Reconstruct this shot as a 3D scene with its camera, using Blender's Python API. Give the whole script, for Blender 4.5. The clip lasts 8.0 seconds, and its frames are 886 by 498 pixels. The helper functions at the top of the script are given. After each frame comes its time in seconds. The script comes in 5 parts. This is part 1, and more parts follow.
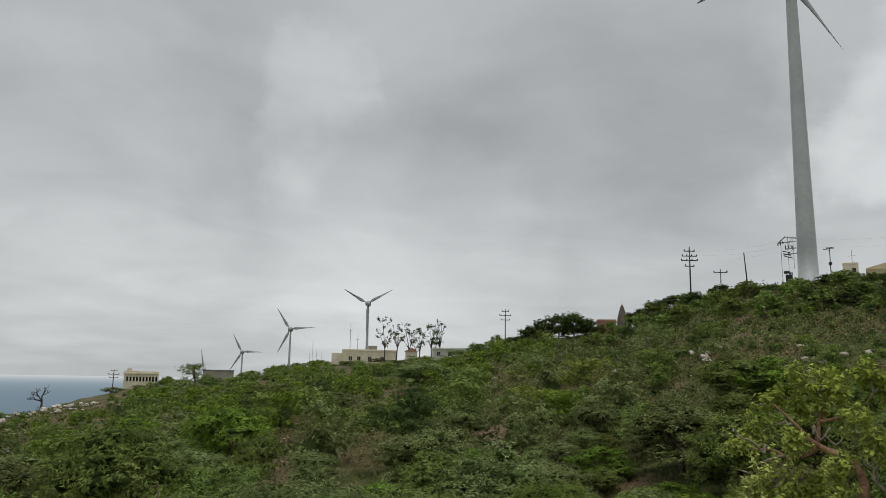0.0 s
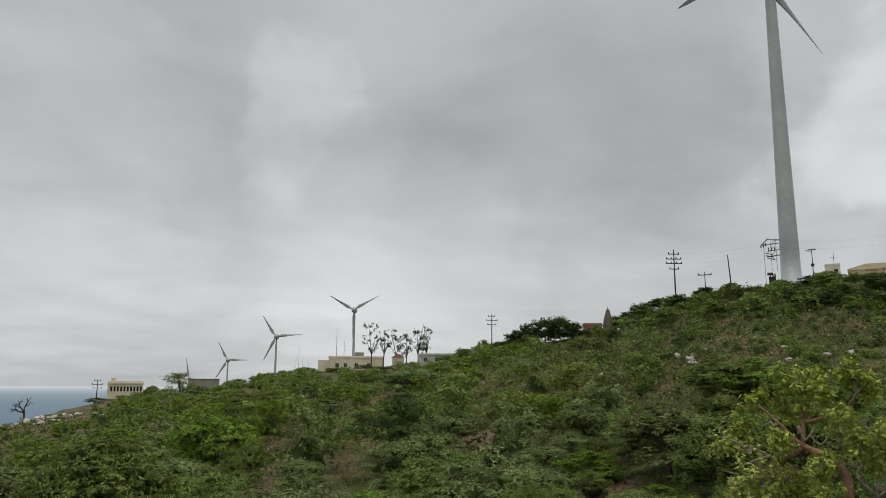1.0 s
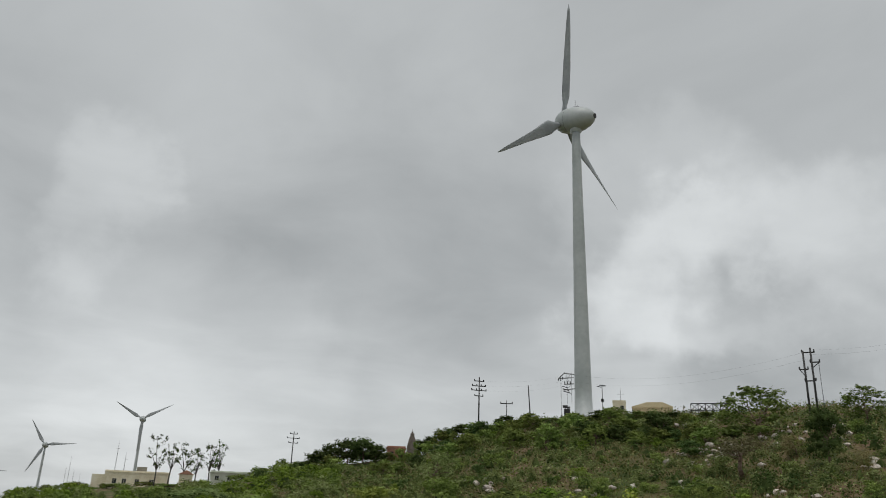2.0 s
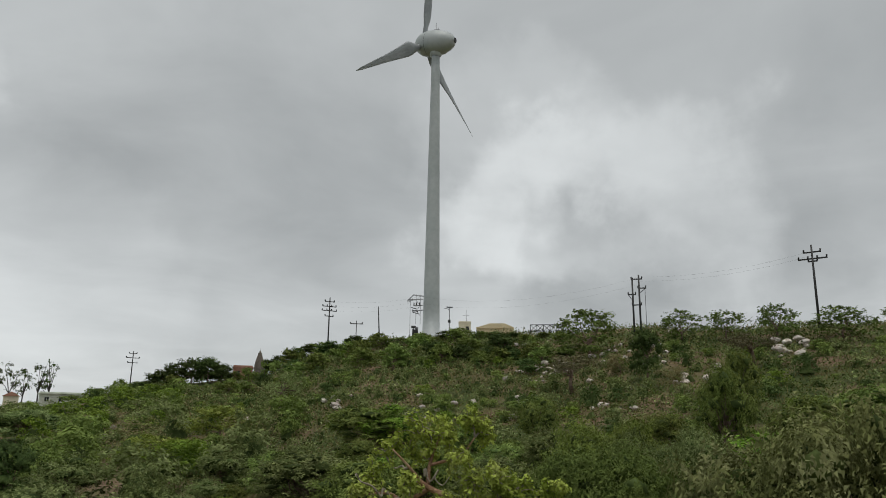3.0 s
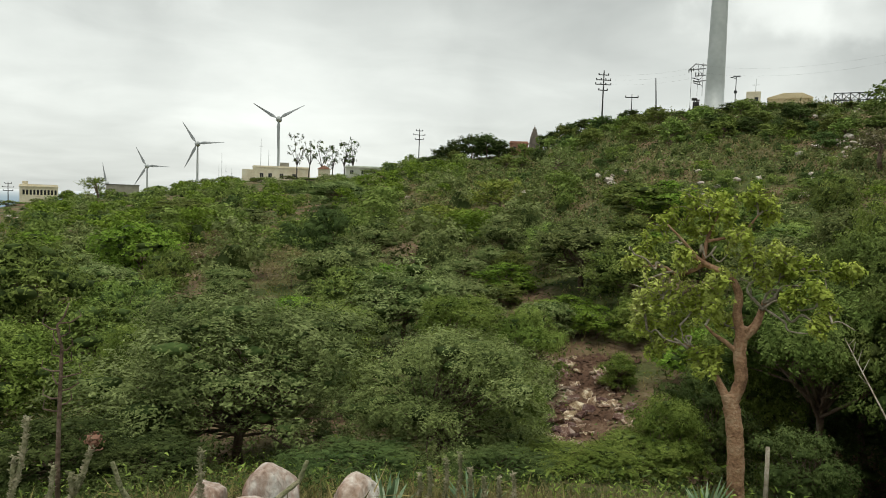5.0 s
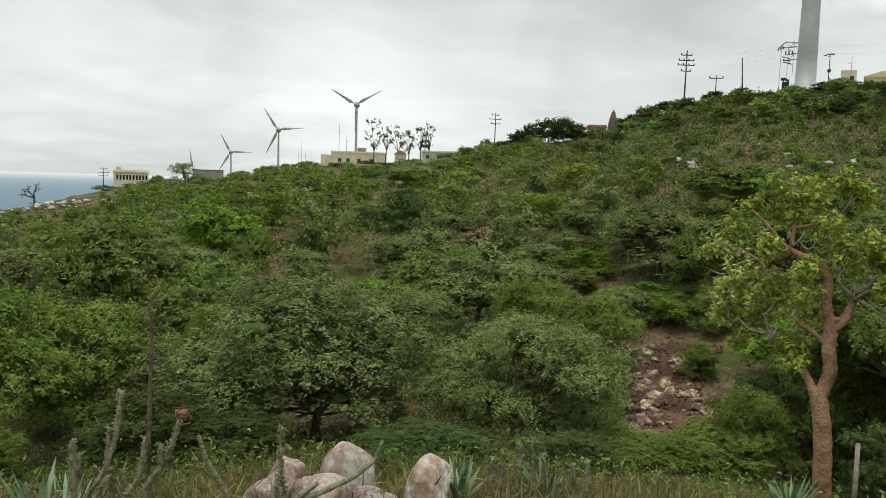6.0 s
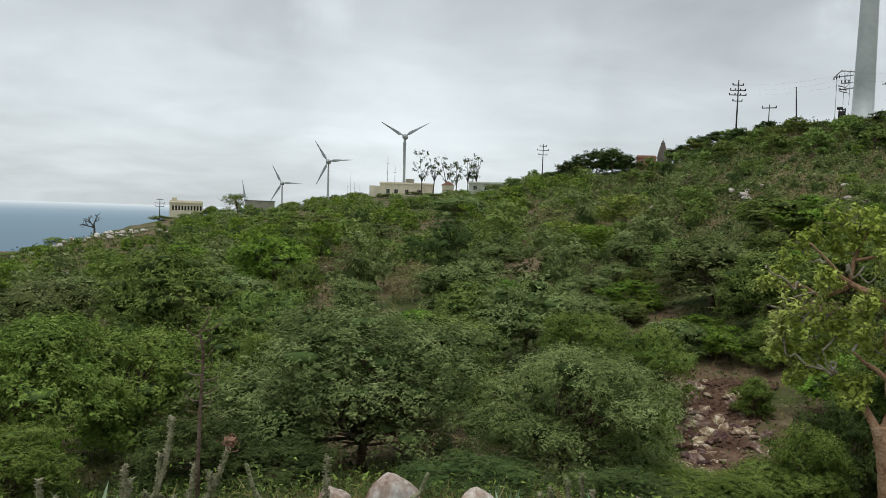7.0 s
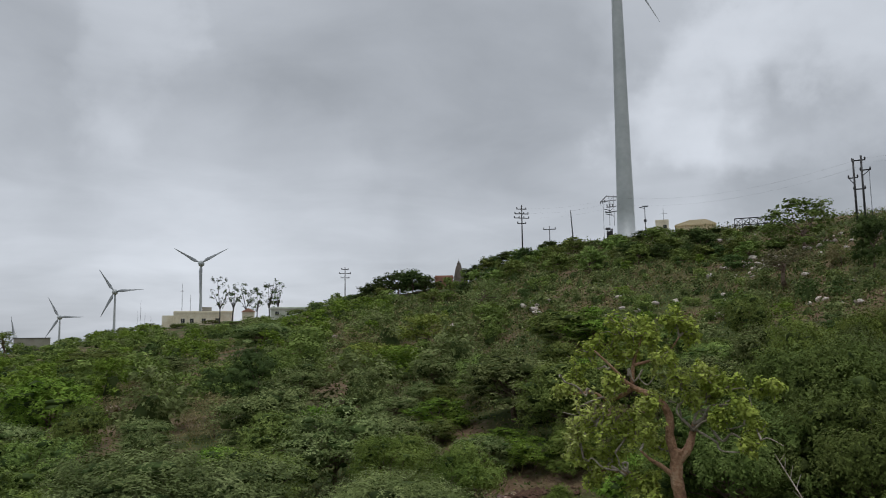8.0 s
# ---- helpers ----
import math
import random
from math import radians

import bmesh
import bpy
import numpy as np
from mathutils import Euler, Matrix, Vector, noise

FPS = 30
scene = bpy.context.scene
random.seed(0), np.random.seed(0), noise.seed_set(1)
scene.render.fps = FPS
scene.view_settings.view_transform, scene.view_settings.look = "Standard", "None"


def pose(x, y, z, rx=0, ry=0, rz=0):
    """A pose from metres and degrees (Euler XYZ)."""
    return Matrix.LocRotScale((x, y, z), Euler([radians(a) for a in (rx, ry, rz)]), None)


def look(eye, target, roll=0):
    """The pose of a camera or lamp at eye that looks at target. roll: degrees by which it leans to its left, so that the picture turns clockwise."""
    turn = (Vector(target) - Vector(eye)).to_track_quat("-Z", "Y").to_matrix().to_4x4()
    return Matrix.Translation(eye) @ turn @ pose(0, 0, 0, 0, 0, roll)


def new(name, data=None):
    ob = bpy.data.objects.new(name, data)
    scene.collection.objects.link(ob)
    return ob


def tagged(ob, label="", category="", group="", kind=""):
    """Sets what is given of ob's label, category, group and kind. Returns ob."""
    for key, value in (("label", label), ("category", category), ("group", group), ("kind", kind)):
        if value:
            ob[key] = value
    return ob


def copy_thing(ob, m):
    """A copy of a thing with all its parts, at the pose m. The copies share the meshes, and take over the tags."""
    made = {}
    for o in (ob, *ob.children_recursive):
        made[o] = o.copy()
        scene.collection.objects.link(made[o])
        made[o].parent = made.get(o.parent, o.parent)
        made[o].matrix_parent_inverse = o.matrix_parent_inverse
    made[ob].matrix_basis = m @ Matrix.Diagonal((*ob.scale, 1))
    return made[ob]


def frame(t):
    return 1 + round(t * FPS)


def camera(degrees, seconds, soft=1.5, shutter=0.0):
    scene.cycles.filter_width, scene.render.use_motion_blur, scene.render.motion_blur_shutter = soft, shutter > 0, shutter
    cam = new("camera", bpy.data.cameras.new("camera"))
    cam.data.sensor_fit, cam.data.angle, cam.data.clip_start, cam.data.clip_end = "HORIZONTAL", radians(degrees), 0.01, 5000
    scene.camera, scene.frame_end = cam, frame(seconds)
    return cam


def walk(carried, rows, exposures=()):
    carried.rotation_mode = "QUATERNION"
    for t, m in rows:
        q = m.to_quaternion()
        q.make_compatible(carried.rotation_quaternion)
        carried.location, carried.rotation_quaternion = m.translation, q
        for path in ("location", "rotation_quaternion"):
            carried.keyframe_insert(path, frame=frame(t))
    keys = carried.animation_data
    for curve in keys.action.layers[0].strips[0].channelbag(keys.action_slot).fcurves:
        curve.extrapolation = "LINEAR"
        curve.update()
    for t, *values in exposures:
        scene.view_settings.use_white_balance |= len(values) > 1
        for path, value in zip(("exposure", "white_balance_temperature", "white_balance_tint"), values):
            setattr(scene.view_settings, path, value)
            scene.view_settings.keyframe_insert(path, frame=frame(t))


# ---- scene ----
# The camera stands at the roadside and turns where it is: seconds, yaw, pitch, roll.
cam = camera(61.60, 8.0, soft=0.75, shutter=0.06)
EYE = 1.6
ROWS = [
    (0, 0.00, 9.64, -1.16),
    (0.3, 0.33, 8.53, -0.51),
    (0.5, 0.53, 8.81, -0.06),
    (0.7, 0.47, 9.94, 0.48),
    (1, -0.98, 10.07, -0.39),
    (1.2, -2.74, 10.87, -0.59),
    (1.5, -5.87, 15.63, -0.61),
    (1.7, -9.49, 19.66, -0.44),
    (2, -15.93, 19.36, -1.97),
    (2.2, -19.73, 18.31, -1.91),
    (3.3, -27.71, 9.49, -1.52),
    (3.5, -26.50, 5.62, -1.75),
    (4, -18.58, 1.73, -1.75),
    (4.2, -15.44, 0.59, -2.00),
    (4.5, -11.56, -1.55, -2.28),
    (4.8, -8.14, -2.82, -2.01),
    (5, -6.66, -4.05, -2.03),
    (5.2, -5.10, -4.47, -1.86),
    (6.3, 1.18, -5.60, -1.78),
    (6.5, 2.51, -5.14, -1.67),
    (7, 2.78, -3.19, -2.03),
    (7.2, 1.74, -2.01, -1.16),
    (7.5, -1.81, 2.24, -0.56),
    (7.7, -5.48, 4.39, 0.74),
    (8, -12.16, 6.42, 0.80),
]
EXPOSURES = [  # seconds, stops, kelvin, tint
    (0, -0.05, 6500, 10), (1.5, 0.02, 6500, 10), (2.2, 0.02, 6500, 10), (3.5, 0.05, 6500, 8), (4.0, 0.32, 6550, 6), (4.5, 0.47, 6700, 5), (5.2, 0.48, 6800, 5),
    (6.5, 0.43, 6450, 6), (7.0, 0.3, 6250, 7), (7.5, 0.09, 6050, 8), (8, -0.04, 6100, 13),
]
walk(cam, [(t, pose(0, 0, EYE, 90 + pitch, roll, yaw)) for t, yaw, pitch, roll in ROWS], EXPOSURES)

# ---------------------------------------------------------------- sky and light
def build_world():
    world = bpy.data.worlds.new("overcast_sky")
    scene.world = world
    world.use_nodes = True
    nt = world.node_tree
    nt.nodes.clear()
    N, L = nt.nodes.new, nt.links.new

    def mth(op, a, b=None, c=None):
        n = N("ShaderNodeMath")
        n.operation = op
        for i, v in enumerate((a, b, c)):
            if v is None:
                continue
            if isinstance(v, (int, float)):
                n.inputs[i].default_value = v
            else:
                L(v, n.inputs[i])
        return n.outputs[0]

    out = N("ShaderNodeOutputWorld")
    coord = N("ShaderNodeTexCoord").outputs["Generated"]
    sep = N("ShaderNodeSeparateXYZ")
    L(coord, sep.inputs[0])
    x, y, z = sep.outputs
    up = mth("MAXIMUM", z, 0.0)
    deep = mth("ADD", up, 0.16)
    plane = N("ShaderNodeCombineXYZ")
    L(mth("DIVIDE", x, deep), plane.inputs[0])
    L(mth("DIVIDE", y, deep), plane.inputs[1])

    def fbm(scale, detail, rough, shift, distort=0.0):
        m = N("ShaderNodeVectorMath")
        m.operation = "ADD"
        L(plane.outputs[0], m.inputs[0])
        m.inputs[1].default_value = shift
        n = N("ShaderNodeTexNoise")
        n.inputs["Scale"].default_value, n.inputs["Detail"].default_value = scale, detail
        n.inputs["Roughness"].default_value, n.inputs["Distortion"].default_value = rough, distort
        L(m.outputs[0], n.inputs["Vector"])
        return n.outputs["Fac"]

    big = fbm(0.55, 3, 0.5, (3.1, 0.4, 0.0), 0.3)
    mid = fbm(1.7, 6, 0.52, (0.7, 5.2, 0.0), 0.4)
    # height gradient: bright low band, darker belly of the cloud deck, a little lighter overhead
    ramp = N("ShaderNodeValToRGB")
    ramp.color_ramp.interpolation = "B_SPLINE"
    el = ramp.color_ramp.elements
    el[0].position, el[0].color = 0.0, (0.50,) * 3 + (1,)
    el[1].position, el[1].color = 1.0, (0.52,) * 3 + (1,)
    for pos, v in SKY_BANDS:
        e = el.new(pos)
        e.color = (v, v, v, 1)
    L(up, ramp.inputs[0])
    value = ramp.outputs[0]
    value = mth("ADD", value, mth("MULTIPLY", mth("SUBTRACT", big, 0.5), 0.20))
    value = mth("ADD", value, mth("MULTIPLY", mth("SUBTRACT", mid, 0.5), 0.26))
    # thinner and thicker places of the cloud deck
    wob = N("ShaderNodeVectorMath")
    wob.operation = "MULTIPLY_ADD"
    wn = N("ShaderNodeTexNoise")
    wn.inputs["Scale"].default_value, wn.inputs["Detail"].default_value, wn.inputs["Roughness"].default_value = 4.0, 7, 0.55
    L(coord, wn.inputs["Vector"])
    L(wn.outputs["Color"], wob.inputs[0])
    wob.inputs[1].default_value = (0.42, 0.42, 0.42)
    L(coord, wob.inputs[2])
    shifted = N("ShaderNodeVectorMath")
    shifted.operation = "SUBTRACT"
    L(wob.outputs[0], shifted.inputs[0])
    shifted.inputs[1].default_value = (0.21, 0.21, 0.21)
    unit = N("ShaderNodeVectorMath")
    unit.operation = "NORMALIZE"
    L(shifted.outputs[0], unit.inputs[0])
    for azimuth, elevation, size, amount in CLOUD_SPOTS:
        a, e = radians(azimuth), radians(elevation)
        dot = N("ShaderNodeVectorMath")
        dot.operation = "DOT_PRODUCT"
        L(unit.outputs[0], dot.inputs[0])
        dot.inputs[1].default_value = (math.sin(a) * math.cos(e), math.cos(a) * math.cos(e), math.sin(e))
        m = N("ShaderNodeMapRange")
        m.interpolation_type = "SMOOTHERSTEP"
        m.inputs["From Min"].default_value, m.inputs["From Max"].default_value = math.cos(radians(size)), 1.0
        m.inputs["To Min"].default_value, m.inputs["To Max"].default_value = 0.0, amount
        L(dot.outputs["Value"], m.inputs["Value"])
        value = mth("ADD", value, m.outputs[0])
    value = mth("MINIMUM", mth("MAXIMUM", value, 0.2), 0.92)
    tint = N("ShaderNodeValToRGB")
    t = tint.color_ramp.elements
    t[0].position, t[0].color = 0.25, (0.237, 0.252, 0.257, 1)
    t[1].position, t[1].color = 0.9, (0.88, 0.91, 0.915, 1)
    L(value, tint.inputs[0])
    # the clear sky above the deck adds its faint blue
    sky = N("ShaderNodeTexSky")
    sky.sky_type, sky.sun_disc = "NISHITA", False
    sky.sun_elevation, sky.sun_rotation = radians(SUN_EL), radians(SUN_AZ)
    b1, b2, add = N("ShaderNodeBackground"), N("ShaderNodeBackground"), N("ShaderNodeAddShader")
    L(tint.outputs[0], b1.inputs[0])
    b1.inputs[1].default_value = SKY_GAIN
    L(sky.outputs[0], b2.inputs[0])
    b2.inputs[1].default_value = 0.004
    L(b1.outputs[0], add.inputs[0])
    L(b2.outputs[0], add.inputs[1])
    L(add.outputs[0], out.inputs[0])


SUN_AZ, SUN_EL, SKY_GAIN = 205.0, 76.0, 0.96
SKY_BANDS = [(0.05, 0.60), (0.12, 0.62), (0.19, 0.53), (0.26, 0.45), (0.36, 0.44), (0.5, 0.48)]
CLOUD_SPOTS = [  # azimuth, elevation, radius in degrees, lighter or darker
    (-8.5, 19.5, 5.5, 0.08), (33, 14.5, 8.5, 0.19), (32, 22, 9, 0.08), (43, 17, 11, 0.17), (37, 15.5, 6, -0.12), (13, 15.5, 22, -0.065),
    (-29, 16, 16, 0.08), (2, 32, 24, 0.05), (50, 10, 10, -0.05), (-3, 8, 13, 0.08), (40, 9, 10, -0.13), (52, 14, 10, -0.04),
]
build_world()
sun = new("sun", bpy.data.lights.new("sun", "SUN"))
sun.data.energy, sun.data.angle, sun.data.color = 1.15, radians(28), (1.0, 0.97, 0.92)
sun.matrix_world = look((math.sin(radians(SUN_AZ)) * math.cos(radians(SUN_EL)) * 100, math.cos(radians(SUN_AZ)) * math.cos(radians(SUN_EL)) * 100,
                         math.sin(radians(SUN_EL)) * 100), (0, 0, 0))


# ---------------------------------------------------------------- materials
def material(name, colors, scale=3.0, rough=0.85, bump=0.0, bump_scale=20.0, island=0.0, object_random=0.0, translucent=0.0, metal=0.0, fine=25.0, spec=0.3):
    """Colours mixed by two scales of noise; island and object_random vary the value piece by piece."""
    m = bpy.data.materials.new(name)
    m.use_nodes = True
    nt = m.node_tree
    N, L = nt.nodes.new, nt.links.new
    bsdf = nt.nodes["Principled BSDF"]
    bsdf.inputs["Roughness"].default_value, bsdf.inputs["Metallic"].default_value = rough, metal
    bsdf.inputs["Specular IOR Level"].default_value = spec
    coord = N("ShaderNodeTexCoord").outputs["Object"] if not island else N("ShaderNodeNewGeometry").outputs["Position"]
    n1, n2 = N("ShaderNodeTexNoise"), N("ShaderNodeTexNoise")
    for n, s, d in ((n1, scale, 5), (n2, fine, 4)):
        n.inputs["Scale"].default_value, n.inputs["Detail"].default_value = s, d
        L(coord, n.inputs["Vector"])
    mix = N("ShaderNodeMath")
    mix.operation = "MULTIPLY_ADD"
    L(n2.outputs["Fac"], mix.inputs[0])
    mix.inputs[1].default_value = 0.5
    half = N("ShaderNodeMath")
    half.operation = "MULTIPLY_ADD"
    L(n1.outputs["Fac"], half.inputs[0])
    half.inputs[1].default_value, half.inputs[2].default_value = 1.0, -0.25
    L(half.outputs[0], mix.inputs[2])
    ramp = N("ShaderNodeValToRGB")
    e = ramp.color_ramp.elements
    e[0].position, e[0].color = 0.33, (*colors[0], 1)
    e[1].position, e[1].color = 0.67, (*colors[-1], 1)
    for i, c in enumerate(colors[1:-1]):
        k = e.new(0.33 + 0.34 * (i + 1) / (len(colors) - 1))
        k.color = (*c, 1)
    L(mix.outputs[0], ramp.inputs[0])
    color = ramp.outputs[0]
    for amount, source in ((island, ("ShaderNodeNewGeometry", "Random Per Island")), (object_random, ("ShaderNodeObjectInfo", "Random"))):
        if amount:
            hsv = N("ShaderNodeHueSaturation")
            mr = N("ShaderNodeMapRange")
            L(N(source[0]).outputs[source[1]], mr.inputs["Value"])
            mr.inputs["To Min"].default_value, mr.inputs["To Max"].default_value = 1 - amount, 1 + amount
            L(mr.outputs[0], hsv.inputs["Value"])
            L(color, hsv.inputs["Color"])
            if source[1] == "Random":
                mh = N("ShaderNodeMapRange")
                L(N(source[0]).outputs[source[1]], mh.inputs["Value"])
                mh.inputs["To Min"].default_value, mh.inputs["To Max"].default_value = 0.5 - amount * 0.06, 0.5 + amount * 0.06
                L(mh.outputs[0], hsv.inputs["Hue"])
            color = hsv.outputs[0]
    L(color, bsdf.inputs["Base Color"])
    if bump:
        b, bn = N("ShaderNodeBump"), N("ShaderNodeTexNoise")
        bn.inputs["Scale"].default_value, bn.inputs["Detail"].default_value = bump_scale, 6
        L(coord, bn.inputs["Vector"])
        b.inputs["Strength"].default_value, b.inputs["Distance"].default_value = bump, 0.05
        L(bn.outputs["Fac"], b.inputs["Height"])
        L(b.outputs[0], bsdf.inputs["Normal"])
    if translucent:
        tr, ms = N("ShaderNodeBsdfTranslucent"), N("ShaderNodeMixShader")
        L(color, tr.inputs[0])
        ms.inputs[0].default_value = translucent
        L(bsdf.outputs[0], ms.inputs[1])
        L(tr.outputs[0], ms.inputs[2])
        L(ms.outputs[0], nt.nodes["Material Output"].inputs[0])
    return m


def leafy(name, a, b, c, obj=0.25):
    return material(name, (a, b, c), scale=0.7, fine=4.0, rough=0.85, island=0.34, object_random=obj * 1.6, translucent=0.2, spec=0.08)


M = dict(
    leaf_grey=leafy("leaf_grey_green", (0.14, 0.18, 0.06), (0.21, 0.255, 0.09), (0.29, 0.335, 0.14), 0.16),
    near_grey=leafy("feathery_grey_green", (0.16, 0.205, 0.068), (0.235, 0.285, 0.10), (0.32, 0.375, 0.155), 0.08),
    near_sage=leafy("feathery_sage_green", (0.115, 0.145, 0.05), (0.165, 0.20, 0.07), (0.245, 0.285, 0.115), 0.08),
    near_canopy=leafy("canopy_green", (0.085, 0.12, 0.03), (0.125, 0.17, 0.042), (0.18, 0.225, 0.065), 0.1),
    near_green=leafy("leafy_green", (0.125, 0.18, 0.035), (0.185, 0.245, 0.052), (0.25, 0.31, 0.078), 0.12),
    # darker copy of the leafy green, with the hollow's shade in the colour
    near_shade_dark=leafy("leafy_green_with_painted_shade", (0.055, 0.085, 0.026), (0.085, 0.12, 0.036), (0.12, 0.155, 0.05), 0.12),
    leaf_pale=leafy("leaf_pale_green", (0.16, 0.19, 0.065), (0.22, 0.25, 0.09), (0.31, 0.335, 0.15)),
    leaf_mid=leafy("leaf_green", (0.12, 0.165, 0.04), (0.18, 0.232, 0.058), (0.245, 0.30, 0.082), 0.2),
    leaf_bright=leafy("leaf_bright_green", (0.125, 0.215, 0.026), (0.18, 0.285, 0.04), (0.235, 0.335, 0.055), 0.15),
    # dark foliage; also the painted shade of crown cores and shrub gaps
    leaf_dark=leafy("leaf_dark_green_and_shade", (0.055, 0.085, 0.026), (0.082, 0.118, 0.036), (0.11, 0.15, 0.048), 0.2),
    leaf_yellow=leafy("leaf_yellow_green", (0.25, 0.31, 0.05), (0.37, 0.425, 0.085), (0.53, 0.56, 0.19), 0.05),
    leaf_fresh=leafy("leaf_fresh_yellow_green", (0.17, 0.23, 0.04), (0.25, 0.31, 0.06), (0.34, 0.38, 0.10), 0.1),
    leaf_green_crest=leafy("crest_leaf_green", (0.085, 0.125, 0.03), (0.13, 0.175, 0.045), (0.19, 0.235, 0.07), 0.15),
    leaf_withered=leafy("leaf_withered_olive", (0.10, 0.095, 0.05), (0.15, 0.135, 0.075), (0.2, 0.18, 0.10), 0.1),
    straw=leafy("straw_grass", (0.14, 0.13, 0.05), (0.22, 0.19, 0.085), (0.32, 0.27, 0.14), 0.1),
    leaf_dry=leafy("leaf_dry_brown", (0.17, 0.145, 0.065), (0.245, 0.205, 0.10), (0.31, 0.265, 0.14), 0.15),
    grass=leafy("hill_grass", (0.15, 0.16, 0.05), (0.25, 0.21, 0.085), (0.38, 0.29, 0.15), 0.1),
    bark=material("brown_bark", ((0.09, 0.06, 0.04), (0.16, 0.11, 0.08), (0.22, 0.17, 0.13)), 4, 0.9, 0.6, 30),
    bark_tan=material("tan_smooth_bark", ((0.20, 0.11, 0.065), (0.36, 0.21, 0.125), (0.46, 0.31, 0.20)), 3.5, 0.85, 0.7, 26, fine=22),
    bark_pale=material("pale_bare_bark", ((0.19, 0.155, 0.115), (0.32, 0.275, 0.21), (0.45, 0.405, 0.33)), 5, 0.85, 0.4, 40),
    twig=material("dead_twig", ((0.05, 0.045, 0.04), (0.10, 0.09, 0.08)), 6, 0.9),
    rock=material("pale_pink_rock", ((0.36, 0.29, 0.23), (0.55, 0.48, 0.42), (0.70, 0.66, 0.60)), 2.2, 0.9, 0.8, 9, object_random=0.2),
    boulder=material("pink_white_boulder", ((0.29, 0.19, 0.14), (0.49, 0.39, 0.33), (0.73, 0.70, 0.65)), 1.5, 0.9, 0.9, 7, object_random=0.12, fine=9),
    scree=material("reddish_scree_stone", ((0.12, 0.065, 0.045), (0.27, 0.17, 0.12), (0.52, 0.43, 0.35)), 3, 0.9, 0.7, 18, object_random=0.6),
    red_soil=material("reddish_gully_soil", ((0.07, 0.038, 0.024), (0.125, 0.07, 0.045), (0.21, 0.135, 0.09)), 1.2, 0.95, 0.8, 8, fine=9),
    tower=material("grey_white_tower_paint", ((0.40, 0.43, 0.425), (0.45, 0.48, 0.475), (0.50, 0.525, 0.52)), 0.25, 0.45, 0.0, fine=1.6, spec=0.4),
    blade=material("grey_blade_laminate", ((0.26, 0.28, 0.29), (0.36, 0.38, 0.39)), 0.3, 0.4, fine=2.0, spec=0.4),
    gasket=material("dark_seam", ((0.03, 0.03, 0.03), (0.06, 0.06, 0.06)), 4, 0.6),
    plaster=material("cream_plaster", ((0.68, 0.60, 0.43), (0.78, 0.70, 0.53), (0.82, 0.76, 0.61)), 0.5, 0.9, 0.2, 8, fine=4),
    plaster_tan=material("yellow_tan_plaster", ((0.66, 0.54, 0.33), (0.76, 0.64, 0.42)), 0.5, 0.9, fine=4),
    plaster_grey=material("grey_beige_plaster", ((0.28, 0.26, 0.21), (0.38, 0.36, 0.30)), 0.5, 0.9, fine=4),
    plaster_green=material("pale_green_white_plaster", ((0.50, 0.54, 0.44), (0.64, 0.66, 0.58)), 0.5, 0.9, fine=4),
    plaster_red=material("red_ochre_plaster", ((0.32, 0.15, 0.10), (0.44, 0.24, 0.17)), 0.8, 0.9, fine=5),
    temple=material("weathered_temple_stone", ((0.14, 0.12, 0.10), (0.24, 0.2, 0.17)), 1.5, 0.9, 0.5, 8),
    roofing=material("dark_roof_sheet", ((0.09, 0.085, 0.08), (0.15, 0.14, 0.13)), 1.0, 0.8),
    pane=material("dark_window_pane", ((0.02, 0.022, 0.025), (0.035, 0.037, 0.04)), 1.0, 0.15, spec=0.5),
    steel=material("dark_pole_steel", ((0.035, 0.035, 0.037), (0.07, 0.068, 0.065)), 3.0, 0.6, metal=0.2),
    zinc=material("galvanised_steel", ((0.16, 0.165, 0.17), (0.26, 0.265, 0.27)), 3.0, 0.5, metal=0.5),
    cactus=material("grey_green_spurge_skin", ((0.16, 0.17, 0.085), (0.26, 0.25, 0.145), (0.40, 0.36, 0.25)), 14, 0.85, 0.6, 60, fine=70),
    flower=material("withered_red_flower", ((0.22, 0.11, 0.075), (0.34, 0.19, 0.13)), 20, 0.9),
    agave=material("blue_green_agave", ((0.10, 0.17, 0.08), (0.17, 0.25, 0.13), (0.25, 0.31, 0.2)), 5, 0.6),
)


